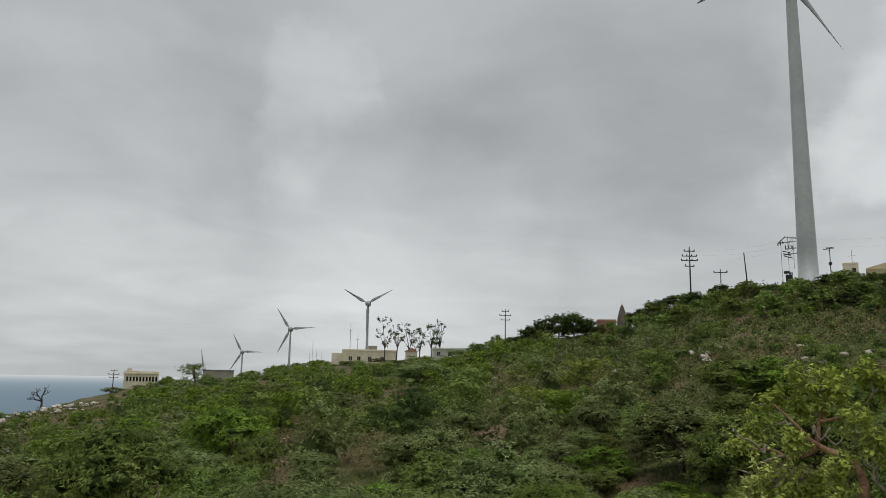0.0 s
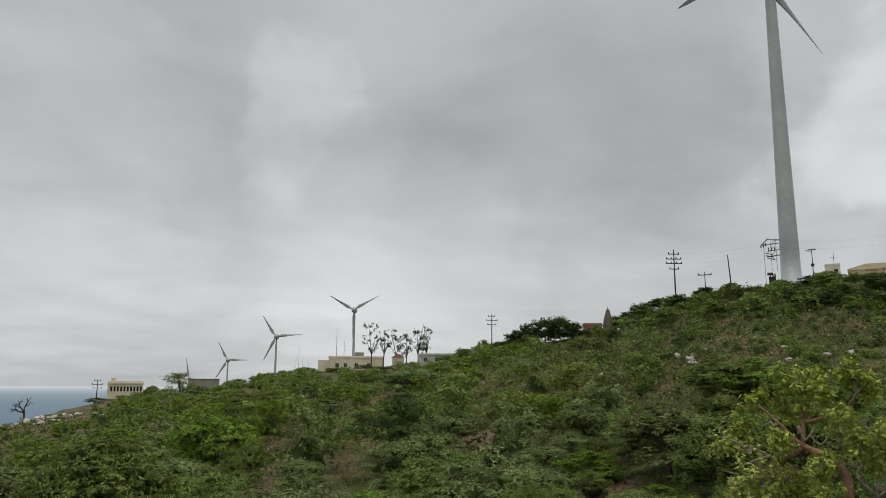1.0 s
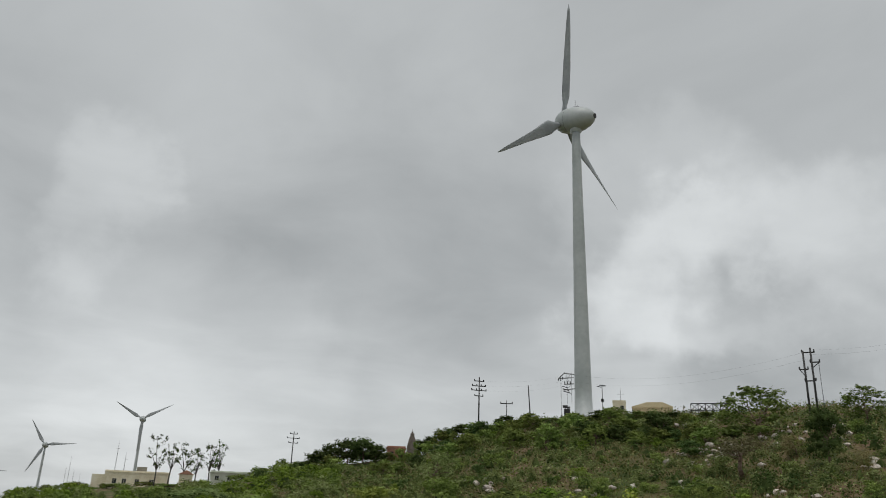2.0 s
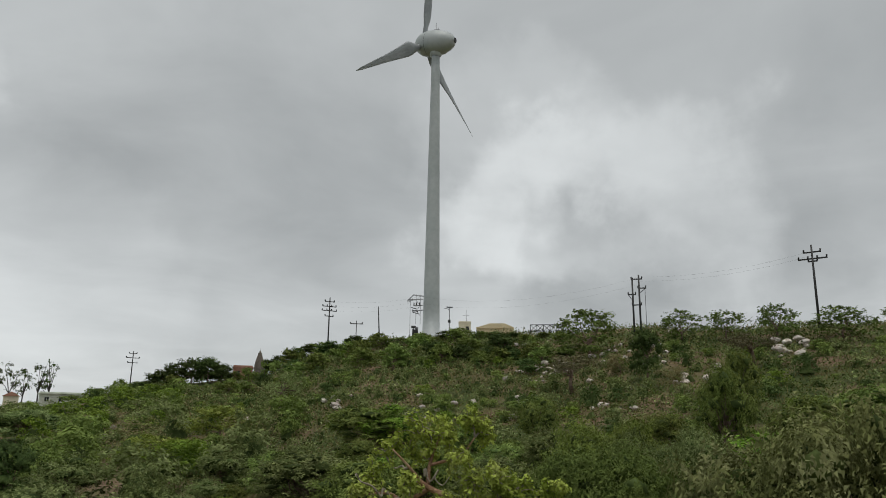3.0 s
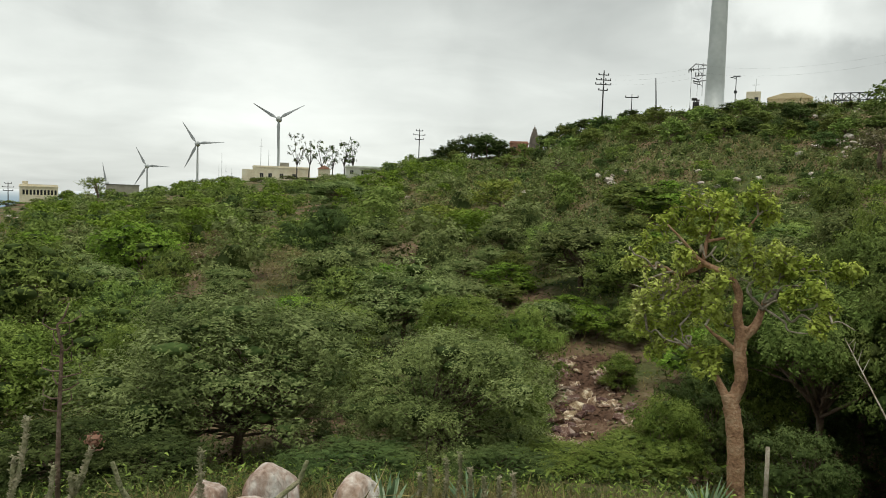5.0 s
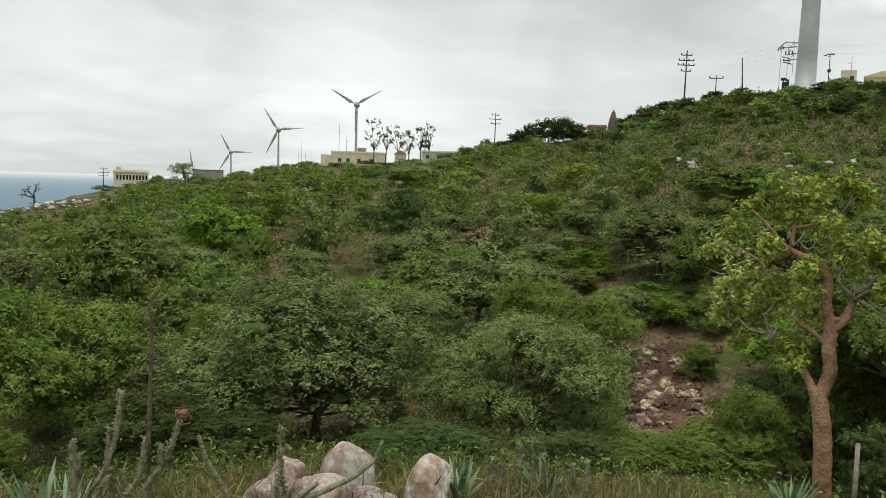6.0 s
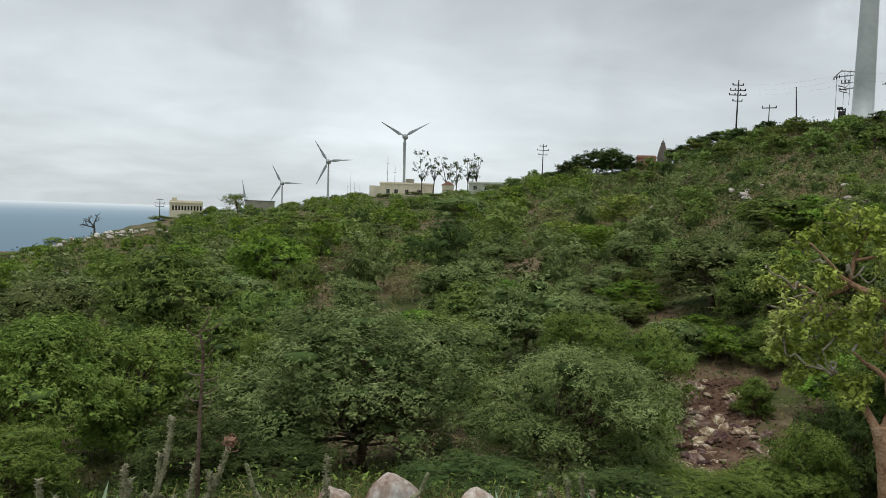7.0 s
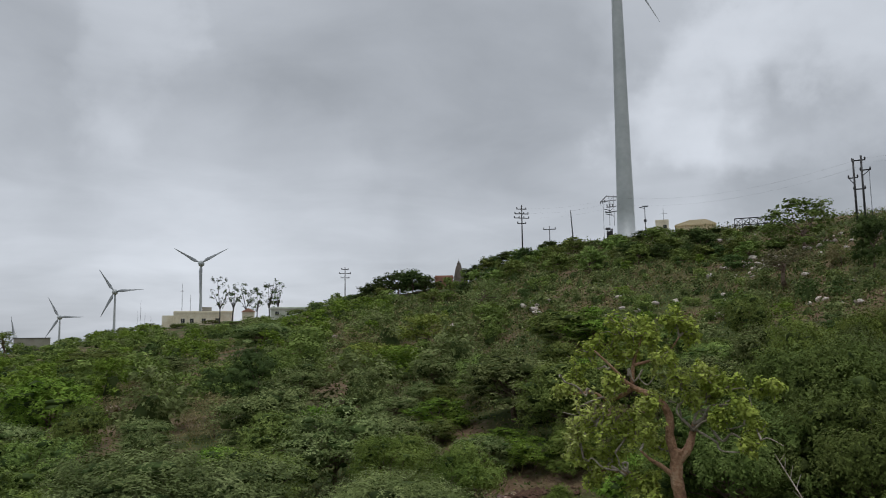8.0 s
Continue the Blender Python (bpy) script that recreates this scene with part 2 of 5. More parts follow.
def ground_material():
    m = bpy.data.materials.new("hill_soil_and_turf")
    m.use_nodes = True
    nt = m.node_tree
    N, L = nt.nodes.new, nt.links.new
    bsdf = nt.nodes["Principled BSDF"]
    bsdf.inputs["Roughness"].default_value, bsdf.inputs["Specular IOR Level"].default_value = 0.95, 0.15
    pos = N("ShaderNodeNewGeometry").outputs["Position"]

    def nz(scale, detail=6):
        n = N("ShaderNodeTexNoise")
        n.inputs["Scale"].default_value, n.inputs["Detail"].default_value = scale, detail
        L(pos, n.inputs["Vector"])
        return n.outputs["Fac"]

    def ramp(src, stops):
        r = N("ShaderNodeValToRGB")
        e = r.color_ramp.elements
        e[0].position, e[0].color = stops[0][0], (*stops[0][1], 1)
        e[1].position, e[1].color = stops[-1][0], (*stops[-1][1], 1)
        for p, c in stops[1:-1]:
            k = e.new(p)
            k.color = (*c, 1)
        L(src, r.inputs[0])
        return r.outputs[0]

    turf = ramp(nz(0.8), [(0.3, (0.045, 0.065, 0.02)), (0.5, (0.075, 0.095, 0.03)), (0.7, (0.13, 0.13, 0.05))])
    soil = ramp(nz(2.5), [(0.3, (0.13, 0.08, 0.05)), (0.55, (0.20, 0.14, 0.085)), (0.75, (0.27, 0.21, 0.14))])
    mask = ramp(nz(0.16, 7), [(0.46, (0, 0, 0)), (0.58, (1, 1, 1))])
    mix = N("ShaderNodeMix")
    mix.data_type = "RGBA"
    L(mask, mix.inputs[0])
    L(turf, mix.inputs[6])
    L(soil, mix.inputs[7])
    L(mix.outputs[2], bsdf.inputs["Base Color"])
    b = N("ShaderNodeBump")
    b.inputs["Strength"].default_value, b.inputs["Distance"].default_value = 0.7, 0.15
    L(nz(6.0, 8), b.inputs["Height"])
    L(b.outputs[0], bsdf.inputs["Normal"])
    return m


M["ground"] = ground_material()

# ---------------------------------------------------------------- the lie of the land
# azimuth (clockwise from +y), distance of the crest, its elevation as seen from the road
CREST_AZ = [-180, -60, -40, -32, -28, -23, -15, -8, 0, 5, 11, 13.5, 18, 22, 26, 32, 36, 42, 54, 75, 180]
CREST_R = [120, 130, 140, 150, 155, 225, 235, 225, 205, 170, 150, 148, 125, 117, 111, 108, 100, 90, 80, 78, 120]
CREST_EL = [0, -7, -5.6, -4.0, -2.7, -1.5, -0.6, 0.6, 1.3, 2.5, 3.4, 3.6, 5.6, 6.6, 6.9, 7.1, 7.2, 7.5, 7.3, 7.0, 0]
FALL = [0.02, 0.2, 0.3, 0.3, 0.25, 0.12, 0.06, 0.03, 0.03, 0.03, 0.03, 0.03, 0.03, 0.03, 0.02, 0.02, 0.02, 0.02, 0.02, 0.02, 0.02]
EDGE, RIM_Z = 950.0, -64.0


def ground_z(x, y, rough=True):
    r = math.hypot(x, y)
    az = math.degrees(math.atan2(x, y))
    rc = float(np.interp(az, CREST_AZ, CREST_R))
    zc = 1.6 + rc * math.tan(radians(float(np.interp(az, CREST_AZ, CREST_EL))))
    back = min(1.0, max(0.0, (abs(az - 10) - 75) / 40))
    zv = -5.3 * (1 - back) - 0.4 * back
    if r < 18:
        z = float(np.interp(r, [0, 3.2, 4.4, 9, 18], [0, 0, -0.45 * (1 - back), zv * 0.4, zv]))
    elif r < rc:
        z = zv + (zc - zv) * ((r - 18) / (rc - 18)) ** 1.15
    else:
        fall = float(np.interp(az, CREST_AZ, FALL))
        z = max(zc - fall * (r - rc), RIM_Z)
        k = min(1.0, max(0.0, (r - 870) / 80))
        z = z * (1 - k) + RIM_Z * k
    if rough and r > 4:
        f = min(1.0, (r - 4) / 14)
        z += f * (0.55 * noise.noise((x * 0.09, y * 0.09, 0.3)) + 0.22 * noise.noise((x * 0.35, y * 0.35, 7.1)))
    return z


def polar(az, r):
    return r * math.sin(radians(az)), r * math.cos(radians(az))


def place(az, r, dz=0.0, turn=0.0, scale=(1, 1, 1)):
    """A pose on the ground, its x to the right and y away as seen from the road, turned by turn degrees."""
    x, y = polar(az, r)
    return Matrix.Translation((x, y, ground_z(x, y) + dz)) @ Matrix.Rotation(radians(turn - az), 4, "Z") @ Matrix.Diagonal((*scale, 1))


def top_at(az, r, elevation):
    """The height over the ground of what shows at that elevation."""
    x, y = polar(az, r)
    return EYE + r * math.tan(radians(elevation)) - ground_z(x, y)


# ---------------------------------------------------------------- mesh tools
class Geo:
    def __init__(self):
        self.v, self.f = [], []

    def add(self, verts, faces):
        o = len(self.v)
        self.v += [tuple(p) for p in verts]
        self.f += [tuple(i + o for i in q) for q in faces]
        return self

    def box(self, cx, cy, cz, sx, sy, sz, m=None):
        p = [Vector((cx + sx * a / 2, cy + sy * b / 2, cz + sz * c / 2)) for c in (-1, 1) for b in (-1, 1) for a in (-1, 1)]
        if m is not None:
            p = [m @ q for q in p]
        return self.add(p, [(0, 2, 3, 1), (4, 5, 7, 6), (0, 1, 5, 4), (2, 6, 7, 3), (0, 4, 6, 2), (1, 3, 7, 5)])

    def tube(self, pts, radii, sides=7, cap=True):
        pts = [Vector(p) for p in pts]
        if not isinstance(radii, (list, tuple)):
            radii = [radii] * len(pts)
        o = len(self.v)
        side = None
        for i, p in enumerate(pts):
            d = (pts[min(i + 1, len(pts) - 1)] - pts[max(i - 1, 0)]).normalized()
            if side is None:
                side = d.orthogonal().normalized()
            side = (side - d * side.dot(d)).normalized()
            other = d.cross(side)
            for k in range(sides):
                a = 2 * math.pi * k / sides
                self.v.append(tuple(p + (side * math.cos(a) + other * math.sin(a)) * radii[i]))
        for i in range(len(pts) - 1):
            for k in range(sides):
                a, b = o + i * sides + k, o + i * sides + (k + 1) % sides
                self.f.append((a, b, b + sides, a + sides))
        if cap:
            self.f.append(tuple(o + k for k in reversed(range(sides))))
            self.f.append(tuple(o + (len(pts) - 1) * sides + k for k in range(sides)))
        return self

    def lathe(self, profile, sides=24, m=None):
        o = len(self.v)
        for r, z in profile:
            for k in range(sides):
                a = 2 * math.pi * k / sides
                p = Vector((r * math.cos(a), r * math.sin(a), z))
                self.v.append(tuple(m @ p if m is not None else p))
        for i in range(len(profile) - 1):
            for k in range(sides):
                a, b = o + i * sides + k, o + i * sides + (k + 1) % sides
                self.f.append((a, b, b + sides, a + sides))
        return self


def mesh_of(geo, name, mat, smooth=False):
    me = bpy.data.meshes.new(name)
    me.from_pydata(geo.v, [], geo.f)
    me.materials.append(mat)
    if smooth:
        me.polygons.foreach_set("use_smooth", [True] * len(me.polygons))
    me.update()
    return me


def part(name, geo, mat, parent, label="", smooth=False):
    ob = new(name, geo if isinstance(geo, bpy.types.Mesh) else mesh_of(geo, name, mat, smooth))
    ob.parent = parent
    return tagged(ob, label)


def thing(name, m, label, category, group="", kind=""):
    ob = new(name)
    ob.empty_display_size = 0.3
    ob.matrix_basis = m
    return tagged(ob, label, category, group, kind)


def leaf_mesh(name, corners, mats, core=None):
    """corners: (n, 3, 3) array, one leaf a row. core: faces of the dark fill that paints inner shade, in the second
    material.
    """
    n = len(corners)
    verts = np.ascontiguousarray(corners, dtype=np.float32).reshape(-1, 3)
    index = np.arange(3 * n, dtype=np.int32)
    if core is not None:
        index = np.concatenate([index, np.array(core.f, dtype=np.int32).ravel() + len(verts)])
        verts = np.concatenate([verts, np.array(core.v, dtype=np.float32)])
    total = len(index) // 3
    me = bpy.data.meshes.new(name)
    me.vertices.add(len(verts))
    me.vertices.foreach_set("co", verts.ravel())
    me.loops.add(len(index))
    me.loops.foreach_set("vertex_index", index.astype(np.int32))
    me.polygons.add(total)
    me.polygons.foreach_set("loop_start", np.arange(0, 3 * total, 3, dtype=np.int32))
    for m in mats:
        me.materials.append(m)
    if core is not None:
        me.polygons.foreach_set("material_index", (np.arange(total) >= n).astype(np.int32))
    me.update(calc_edges=True)
    return me


def leaf_rows(rng, centres, normals, length, aspect=0.45, droop=0.0):
    """Pointed leaves round centres, facing roughly along normals."""
    n = len(centres)
    nrm = normals + rng.normal(0, 0.42, (n, 3)) + np.array([0, 0, 0.25])
    nrm /= np.linalg.norm(nrm, axis=1)[:, None] + 1e-9
    d = rng.normal(0, 1, (n, 3)) + normals * 0.5
    d[:, 2] -= droop
    d -= nrm * np.sum(d * nrm, axis=1)[:, None]
    d /= np.linalg.norm(d, axis=1)[:, None] + 1e-9
    s = np.cross(nrm, d)
    ln = (length * rng.uniform(0.6, 1.35, n))[:, None]
    w = ln * aspect
    return np.stack([centres - d * ln * 0.45 - s * w * 0.5, centres - d * ln * 0.3 + s * w * 0.5, centres + d * ln * 0.6], axis=1)


def clump_points(rng, n, clumps, shell=0.72, per=14, length=0.3, droop=0.3):
    """n points and outward normals: sprays of leaves set over lumpy pads; clumps is a list of (centre, radii)."""
    c = np.array([k[0] for k in clumps], dtype=float)
    rad = np.array([k[1] for k in clumps], dtype=float)
    weight = rad[:, 0] * rad[:, 2]
    want = max(6, n // per)
    pick = rng.choice(len(clumps), want * 3, p=weight / weight.sum())
    d = rng.normal(0, 1, (want * 3, 3))
    d[:, 2] = d[:, 2] * 0.9 + 0.32
    d /= np.linalg.norm(d, axis=1)[:, None]
    rr = shell + (1.05 - shell) * rng.uniform(0, 1, want * 3) ** 0.6
    rr = np.where(rng.uniform(0, 1, want * 3) < 0.14, rng.uniform(1.0, 1.4, want * 3), rr)[:, None]
    p = c[pick] + d * rad[pick] * rr
    # a spray buried in another pad never shows
    depth = np.min(np.linalg.norm((p[:, None, :] - c[None]) / rad[None], axis=2), axis=1)
    keep = np.flatnonzero(depth > shell * 0.85)[:want]
    p, d, size = p[keep], d[keep], rad[pick][keep][:, :1]
    axis = d + rng.normal(0, 0.45, p.shape)
    axis[:, 2] -= droop
    axis /= np.linalg.norm(axis, axis=1)[:, None]
    along = rng.uniform(-0.5, 0.6, (len(p), per, 1))
    span = (length * rng.uniform(0.6, 1.3, (len(p), 1, 1)))
    q = p[:, None] + axis[:, None] * along * span + rng.normal(0, 1, (len(p), per, 3)) * span * 0.17 * (1.0 - np.abs(along))
    return q.reshape(-1, 3), np.repeat(d + np.array([0, 0, 0.25]), per, axis=0)


def crown_clumps(rng, w, h, base, count, flat=1.0, spread=0.3):
    """Clumps filling a dome w wide from base to h high, with an uneven outline."""
    out = []
    for i in range(count):
        a = rng.uniform(0, 2 * math.pi)
        u = rng.uniform(-0.95, 1.0)
        ring = math.sqrt(max(0.0, 1 - max(u, 0) ** 2)) if u > 0 else 1.0
        k = rng.uniform(0.35, 0.82)
        size = w * spread * rng.uniform(0.4, 1.2)
        mid, half = (base + h) / 2, (h - base) / 2
        p = (math.cos(a) * ring * k * w / 2, math.sin(a) * ring * k * w / 2, mid + u * half * (0.85 if u > 0 else 1.0) * (0.55 + 0.45 * k))
        top = p[2] + size * 0.75 * flat
        if top > h:
            p = (p[0], p[1], p[2] - (top - h))
        out.append((p, (size, size, max(0.12, size * 0.75 * flat))))
    return out


def branch_tubes(geo, rng, clumps, trunk_top, radius, foot=(0, 0, 0), reach=0.9):
    """A tapered, bent trunk from foot to trunk_top and a limb to each clump."""
    foot, top = Vector(foot), Vector(trunk_top)
    bend = Vector((rng.uniform(-1, 1), rng.uniform(-1, 1), 0)) * (top - foot).length * 0.1
    geo.tube([foot - Vector((0, 0, 0.25)), foot.lerp(top, 0.35) + bend, foot.lerp(top, 0.7) + bend * 0.5, top], [radius * 1.35, radius, radius * 0.85, radius * 0.7], 7)
    for c, rad in clumps:
        c = Vector(c)
        s = foot.lerp(top, rng.uniform(0.55, 1.0)) + bend * 0.3
        end = s.lerp(c, reach)
        side = Vector((rng.uniform(-1, 1), rng.uniform(-1, 1), rng.uniform(0.0, 0.6))) * (end - s).length * 0.18
        geo.tube([s, s.lerp(end, 0.4) + side, s.lerp(end, 0.75) + side * 0.6, end], [radius * 0.5, radius * 0.36, radius * 0.22, radius * 0.08], 4, False)


def shade_core_geo(rng, clumps, k=0.62):
    """Dark solid fill inside each clump, standing in for the shade between its leaves."""
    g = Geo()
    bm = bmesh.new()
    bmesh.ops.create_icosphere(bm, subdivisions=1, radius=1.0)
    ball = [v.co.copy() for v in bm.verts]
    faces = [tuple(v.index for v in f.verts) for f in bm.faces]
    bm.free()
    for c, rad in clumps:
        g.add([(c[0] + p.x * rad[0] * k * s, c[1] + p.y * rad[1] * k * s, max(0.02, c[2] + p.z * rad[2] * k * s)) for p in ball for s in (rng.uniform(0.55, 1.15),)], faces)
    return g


def shrub(name, seed, w, h, base, leaves, leaf, mat, count, trunk=0.06, spread=0.3, flat=1.0, droop=0.0, bark="bark", aspect=0.45, core=0.68, shell=0.72, per=14, spray=0.3):
    """One tree or shrub at the origin: trunk with limbs, dark cores painting the inner shade, and a crown of leaves.
    """
    rng = np.random.default_rng(seed)
    clumps = crown_clumps(rng, w, h, base, count, flat, spread)
    ob = thing(name, Matrix.Identity(4), "", "")
    g = Geo()
    branch_tubes(g, rng, clumps if leaves > 10000 else clumps[:12], (0, 0, base + (h - base) * 0.35), trunk)
    part("trunk", g, M[bark], ob, smooth=True)
    p, d = clump_points(rng, leaves, clumps, shell, per, spray, droop)
    p[:, 2] = np.maximum(p[:, 2], 0.03)
    q = leaf_rows(rng, p, d, leaf, aspect, droop)
    # the dark second material puts shade into the gaps of the crown
    part("crown", leaf_mesh("crown", q, [M[mat], M["leaf_dark"]], shade_core_geo(rng, clumps, core) if core else None), None, ob)
    LEAVES[ob.name] = q
    return ob


LEAVES = {}

# ---------------------------------------------------------------- ground and distance
def build_ground():
    angles = [a for a in np.arange(-180, -60, 6.0)] + [a for a in np.arange(-60, 75, 0.8)] + [a for a in np.arange(75, 180, 6.0)]
    radii = [0.0] + list(np.geomspace(1.2, 240, 150)) + list(np.linspace(260, EDGE, 40))
    geo = Geo()
    n = len(angles)
    for r in radii:
        for a in angles:
            x, y = polar(a, r)
            geo.v.append((x, y, ground_z(x, y)))
    for i in range(len(radii) - 1):
        for k in range(n):
            a, b = i * n + k, i * n + (k + 1) % n
            geo.f.append((a, a + n, b + n, b))
    ob = new("ground", mesh_of(geo, "ground", M["ground"], True))
    tagged(ob, "rough green and brown scrub hillside rising from the roadside", "ground", kind="structure")
    # lowland far below, out to the horizon, its haze painted as a glowing ramp
    m = bpy.data.materials.new("painted_haze_lowland")
    m.use_nodes = True
    nt = m.node_tree
    N, L = nt.nodes.new, nt.links.new
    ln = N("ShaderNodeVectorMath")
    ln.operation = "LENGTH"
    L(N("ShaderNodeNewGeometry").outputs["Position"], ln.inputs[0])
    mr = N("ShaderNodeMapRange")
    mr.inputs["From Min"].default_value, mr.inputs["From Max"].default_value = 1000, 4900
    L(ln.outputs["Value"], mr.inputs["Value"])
    # haze put into the colour: paler towards the sky with distance
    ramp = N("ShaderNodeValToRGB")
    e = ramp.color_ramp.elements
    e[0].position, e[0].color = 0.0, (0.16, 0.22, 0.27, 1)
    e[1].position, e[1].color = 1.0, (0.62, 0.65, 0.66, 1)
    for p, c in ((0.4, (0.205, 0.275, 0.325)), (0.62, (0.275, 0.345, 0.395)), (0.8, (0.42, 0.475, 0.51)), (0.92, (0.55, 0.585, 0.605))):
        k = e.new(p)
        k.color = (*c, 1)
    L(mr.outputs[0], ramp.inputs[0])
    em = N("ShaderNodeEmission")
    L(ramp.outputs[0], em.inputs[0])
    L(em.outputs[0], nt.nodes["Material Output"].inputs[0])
    geo = Geo()
    rr, zz = (EDGE - 60, 1500, 2400, 3400, 4850), (RIM_Z - 4, -70, -70, -62, -44)
    for r, z in zip(rr, zz):
        for a in range(0, 360, 3):
            x, y = polar(a, r)
            geo.v.append((x, y, z))
    for i in range(len(rr) - 1):
        for k in range(120):
            a, b = i * 120 + k, i * 120 + (k + 1) % 120
            geo.f.append((a, a + 120, b + 120, b))
    tagged(new("backdrop", mesh_of(geo, "backdrop", m, True)), "lowland plain reaching the horizon, blue haze painted on as glow", "distance", kind="structure")


build_ground()


# ---------------------------------------------------------------- wind turbines
def blade_geo(length, scale=1.0, pitch=-30.0):
    """One blade along +z, its chord along x, feathered by pitch degrees."""
    g = Geo()
    stations = [(0.0, 0.9, 0.9, 60), (0.05, 0.95, 0.8, 55), (0.10, 1.5, 0.5, 40), (0.17, 2.25, 0.4, 30), (0.22, 2.35, 0.36, 28), (0.38, 1.9, 0.28, 20), (0.45, 1.7, 0.24, 15), (0.6, 1.3, 0.18, 10), (0.78, 0.95, 0.13, 5), (0.93, 0.55, 0.08, 2), (1.0, 0.12, 0.03, 0)]
    n = 10
    for s, chord, thick, twist in stations:
        for k in range(n):
            a = 2 * math.pi * k / n
            x, y = (math.cos(a) * 0.5 + 0.12 * (s > 0.08)) * chord * scale, math.sin(a) * 0.5 * thick * scale
            t = radians(twist + pitch)
            g.v.append((x * math.cos(t) - y * math.sin(t), x * math.sin(t) + y * math.cos(t), s * length))
    for i in range(len(stations) - 1):
        for k in range(n):
            a, b = i * n + k, i * n + (k + 1) % n
            g.f.append((a, b, b + n, a + n))
    g.f.append(tuple((len(stations) - 1) * n + k for k in range(n)))
    return g


def wind_turbine(m, hub_height, axis_turn, phase, blade_length, label, base_r=1.31, top_r=0.66, detail=True):
    """axis_turn: degrees about z from local +y to where the rotor faces."""
    ob = thing("wind_turbine", m, label, "wind turbine", "wind turbines on the ridge")
    g = Geo().lathe([(base_r * 1.25, -1.5), (base_r * 1.25, 0.15), (base_r, 0.16), (base_r, 0.2)] + [(base_r + (top_r - base_r) * (k / 12) ** 0.9, 0.2 + (hub_height - 2.2) * k / 12) for k in range(13)] + [(0, hub_height - 2)], 28)
    tower = part("tower", g, M["tower"], ob, smooth=True)
    if detail:
        for s in (0.10, 0.36, 0.66):
            z, r = 0.2 + (hub_height - 2.2) * s, base_r + (top_r - base_r) * s ** 0.9
            part("flange_seam", Geo().lathe([(r + 0.002, z - 0.03), (r + 0.01, z - 0.02), (r + 0.01, z + 0.02), (r + 0.002, z + 0.03)], 28), M["tower"], tower)
    turn = Matrix.Translation((0, 0, hub_height)) @ Matrix.Rotation(radians(axis_turn), 4, "Z") @ Matrix.Rotation(radians(-90 + 6), 4, "X")
    # egg-shaped nacelle along the axis; +z of this frame is where the rotor faces
    tail = [(0.02, -3.6), (0.45, -3.5), (0.95, -3.15), (1.5, -2.4), (1.9, -1.4), (2.1, -0.3), (2.13, 0.6), (2.1, 1.2)]
    nose = [(2.09, 1.26), (2.0, 1.9), (1.75, 2.6), (1.3, 3.2), (0.75, 3.6), (0.02, 3.78)]
    nac = part("nacelle", Geo().lathe(tail, 26, turn), M["tower"], ob, smooth=True)
    part("seam", Geo().lathe([(2.06, 1.19), (2.06, 1.27)], 26, turn), M["gasket"], nac)
    hub = part("hub_cover", Geo().lathe(nose, 26, turn), M["tower"], ob, smooth=True)
    if detail:
        part("yaw_collar", Geo().lathe([(top_r + 0.05, hub_height - 2.5), (top_r + 0.3, hub_height - 2.2), (top_r + 0.35, hub_height - 1.6)], 24), M["tower"], nac, smooth=True)
        mast = Geo().tube([(0, 0, hub_height + 1.9), (0, 0, hub_height + 3.7)], 0.035, 6)
        mast.tube([(0.35, 0, hub_height + 1.9), (0.35, 0, hub_height + 2.8)], 0.03, 6).tube([(-0.3, 0, hub_height + 2.5), (0.6, 0, hub_height + 2.5)], 0.03, 6)
        part("wind_vane_mast", mast, M["zinc"], nac)
        part("tail_vent", Geo().lathe([(0.0, -3.66), (0.4, -3.64), (0.4, -3.3)], 12, turn), M["gasket"], nac)
    blade = mesh_of(blade_geo(blade_length - 1.2), "blade", M["blade"], True)
    for k in range(3):
        b = part("blade", blade, None, hub)
        b.matrix_basis = turn @ Matrix.Translation((0, 0, 2.3)) @ Matrix.Rotation(radians(phase + 120 * k), 4, "Z") @ Matrix.Rotation(radians(90 + 1.2), 4, "X") @ Matrix.Translation((0, 0, 1.2))
    return ob


def turbine_at(az, r, elevation, axis_turn, phase, blade, label, **kw):
    m = place(az, r)
    return wind_turbine(m, top_at(az, r, elevation), axis_turn, phase, blade, label, **kw)


turbine_at(26.25, 111, 29.1, 60.9, -5.5, 21.6, "tall grey-white wind turbine with egg-shaped nacelle on the ridge")
turbine_at(-5.85, 560, 5.27, 168, 60, 22, "distant grey wind turbine behind a cream building", detail=False)
turbine_at(-11.6, 640, 3.16, 165, 35, 22, "distant grey wind turbine rising behind the scrub ridge", detail=False)
turbine_at(-15.0, 790, 1.39, 165, 30, 22, "distant grey wind turbine low behind the ridge", detail=False)
turbine_at(-17.6, 840, 0.05, 165, 12, 22, "distant wind turbine with one blade above the ridge", detail=False)


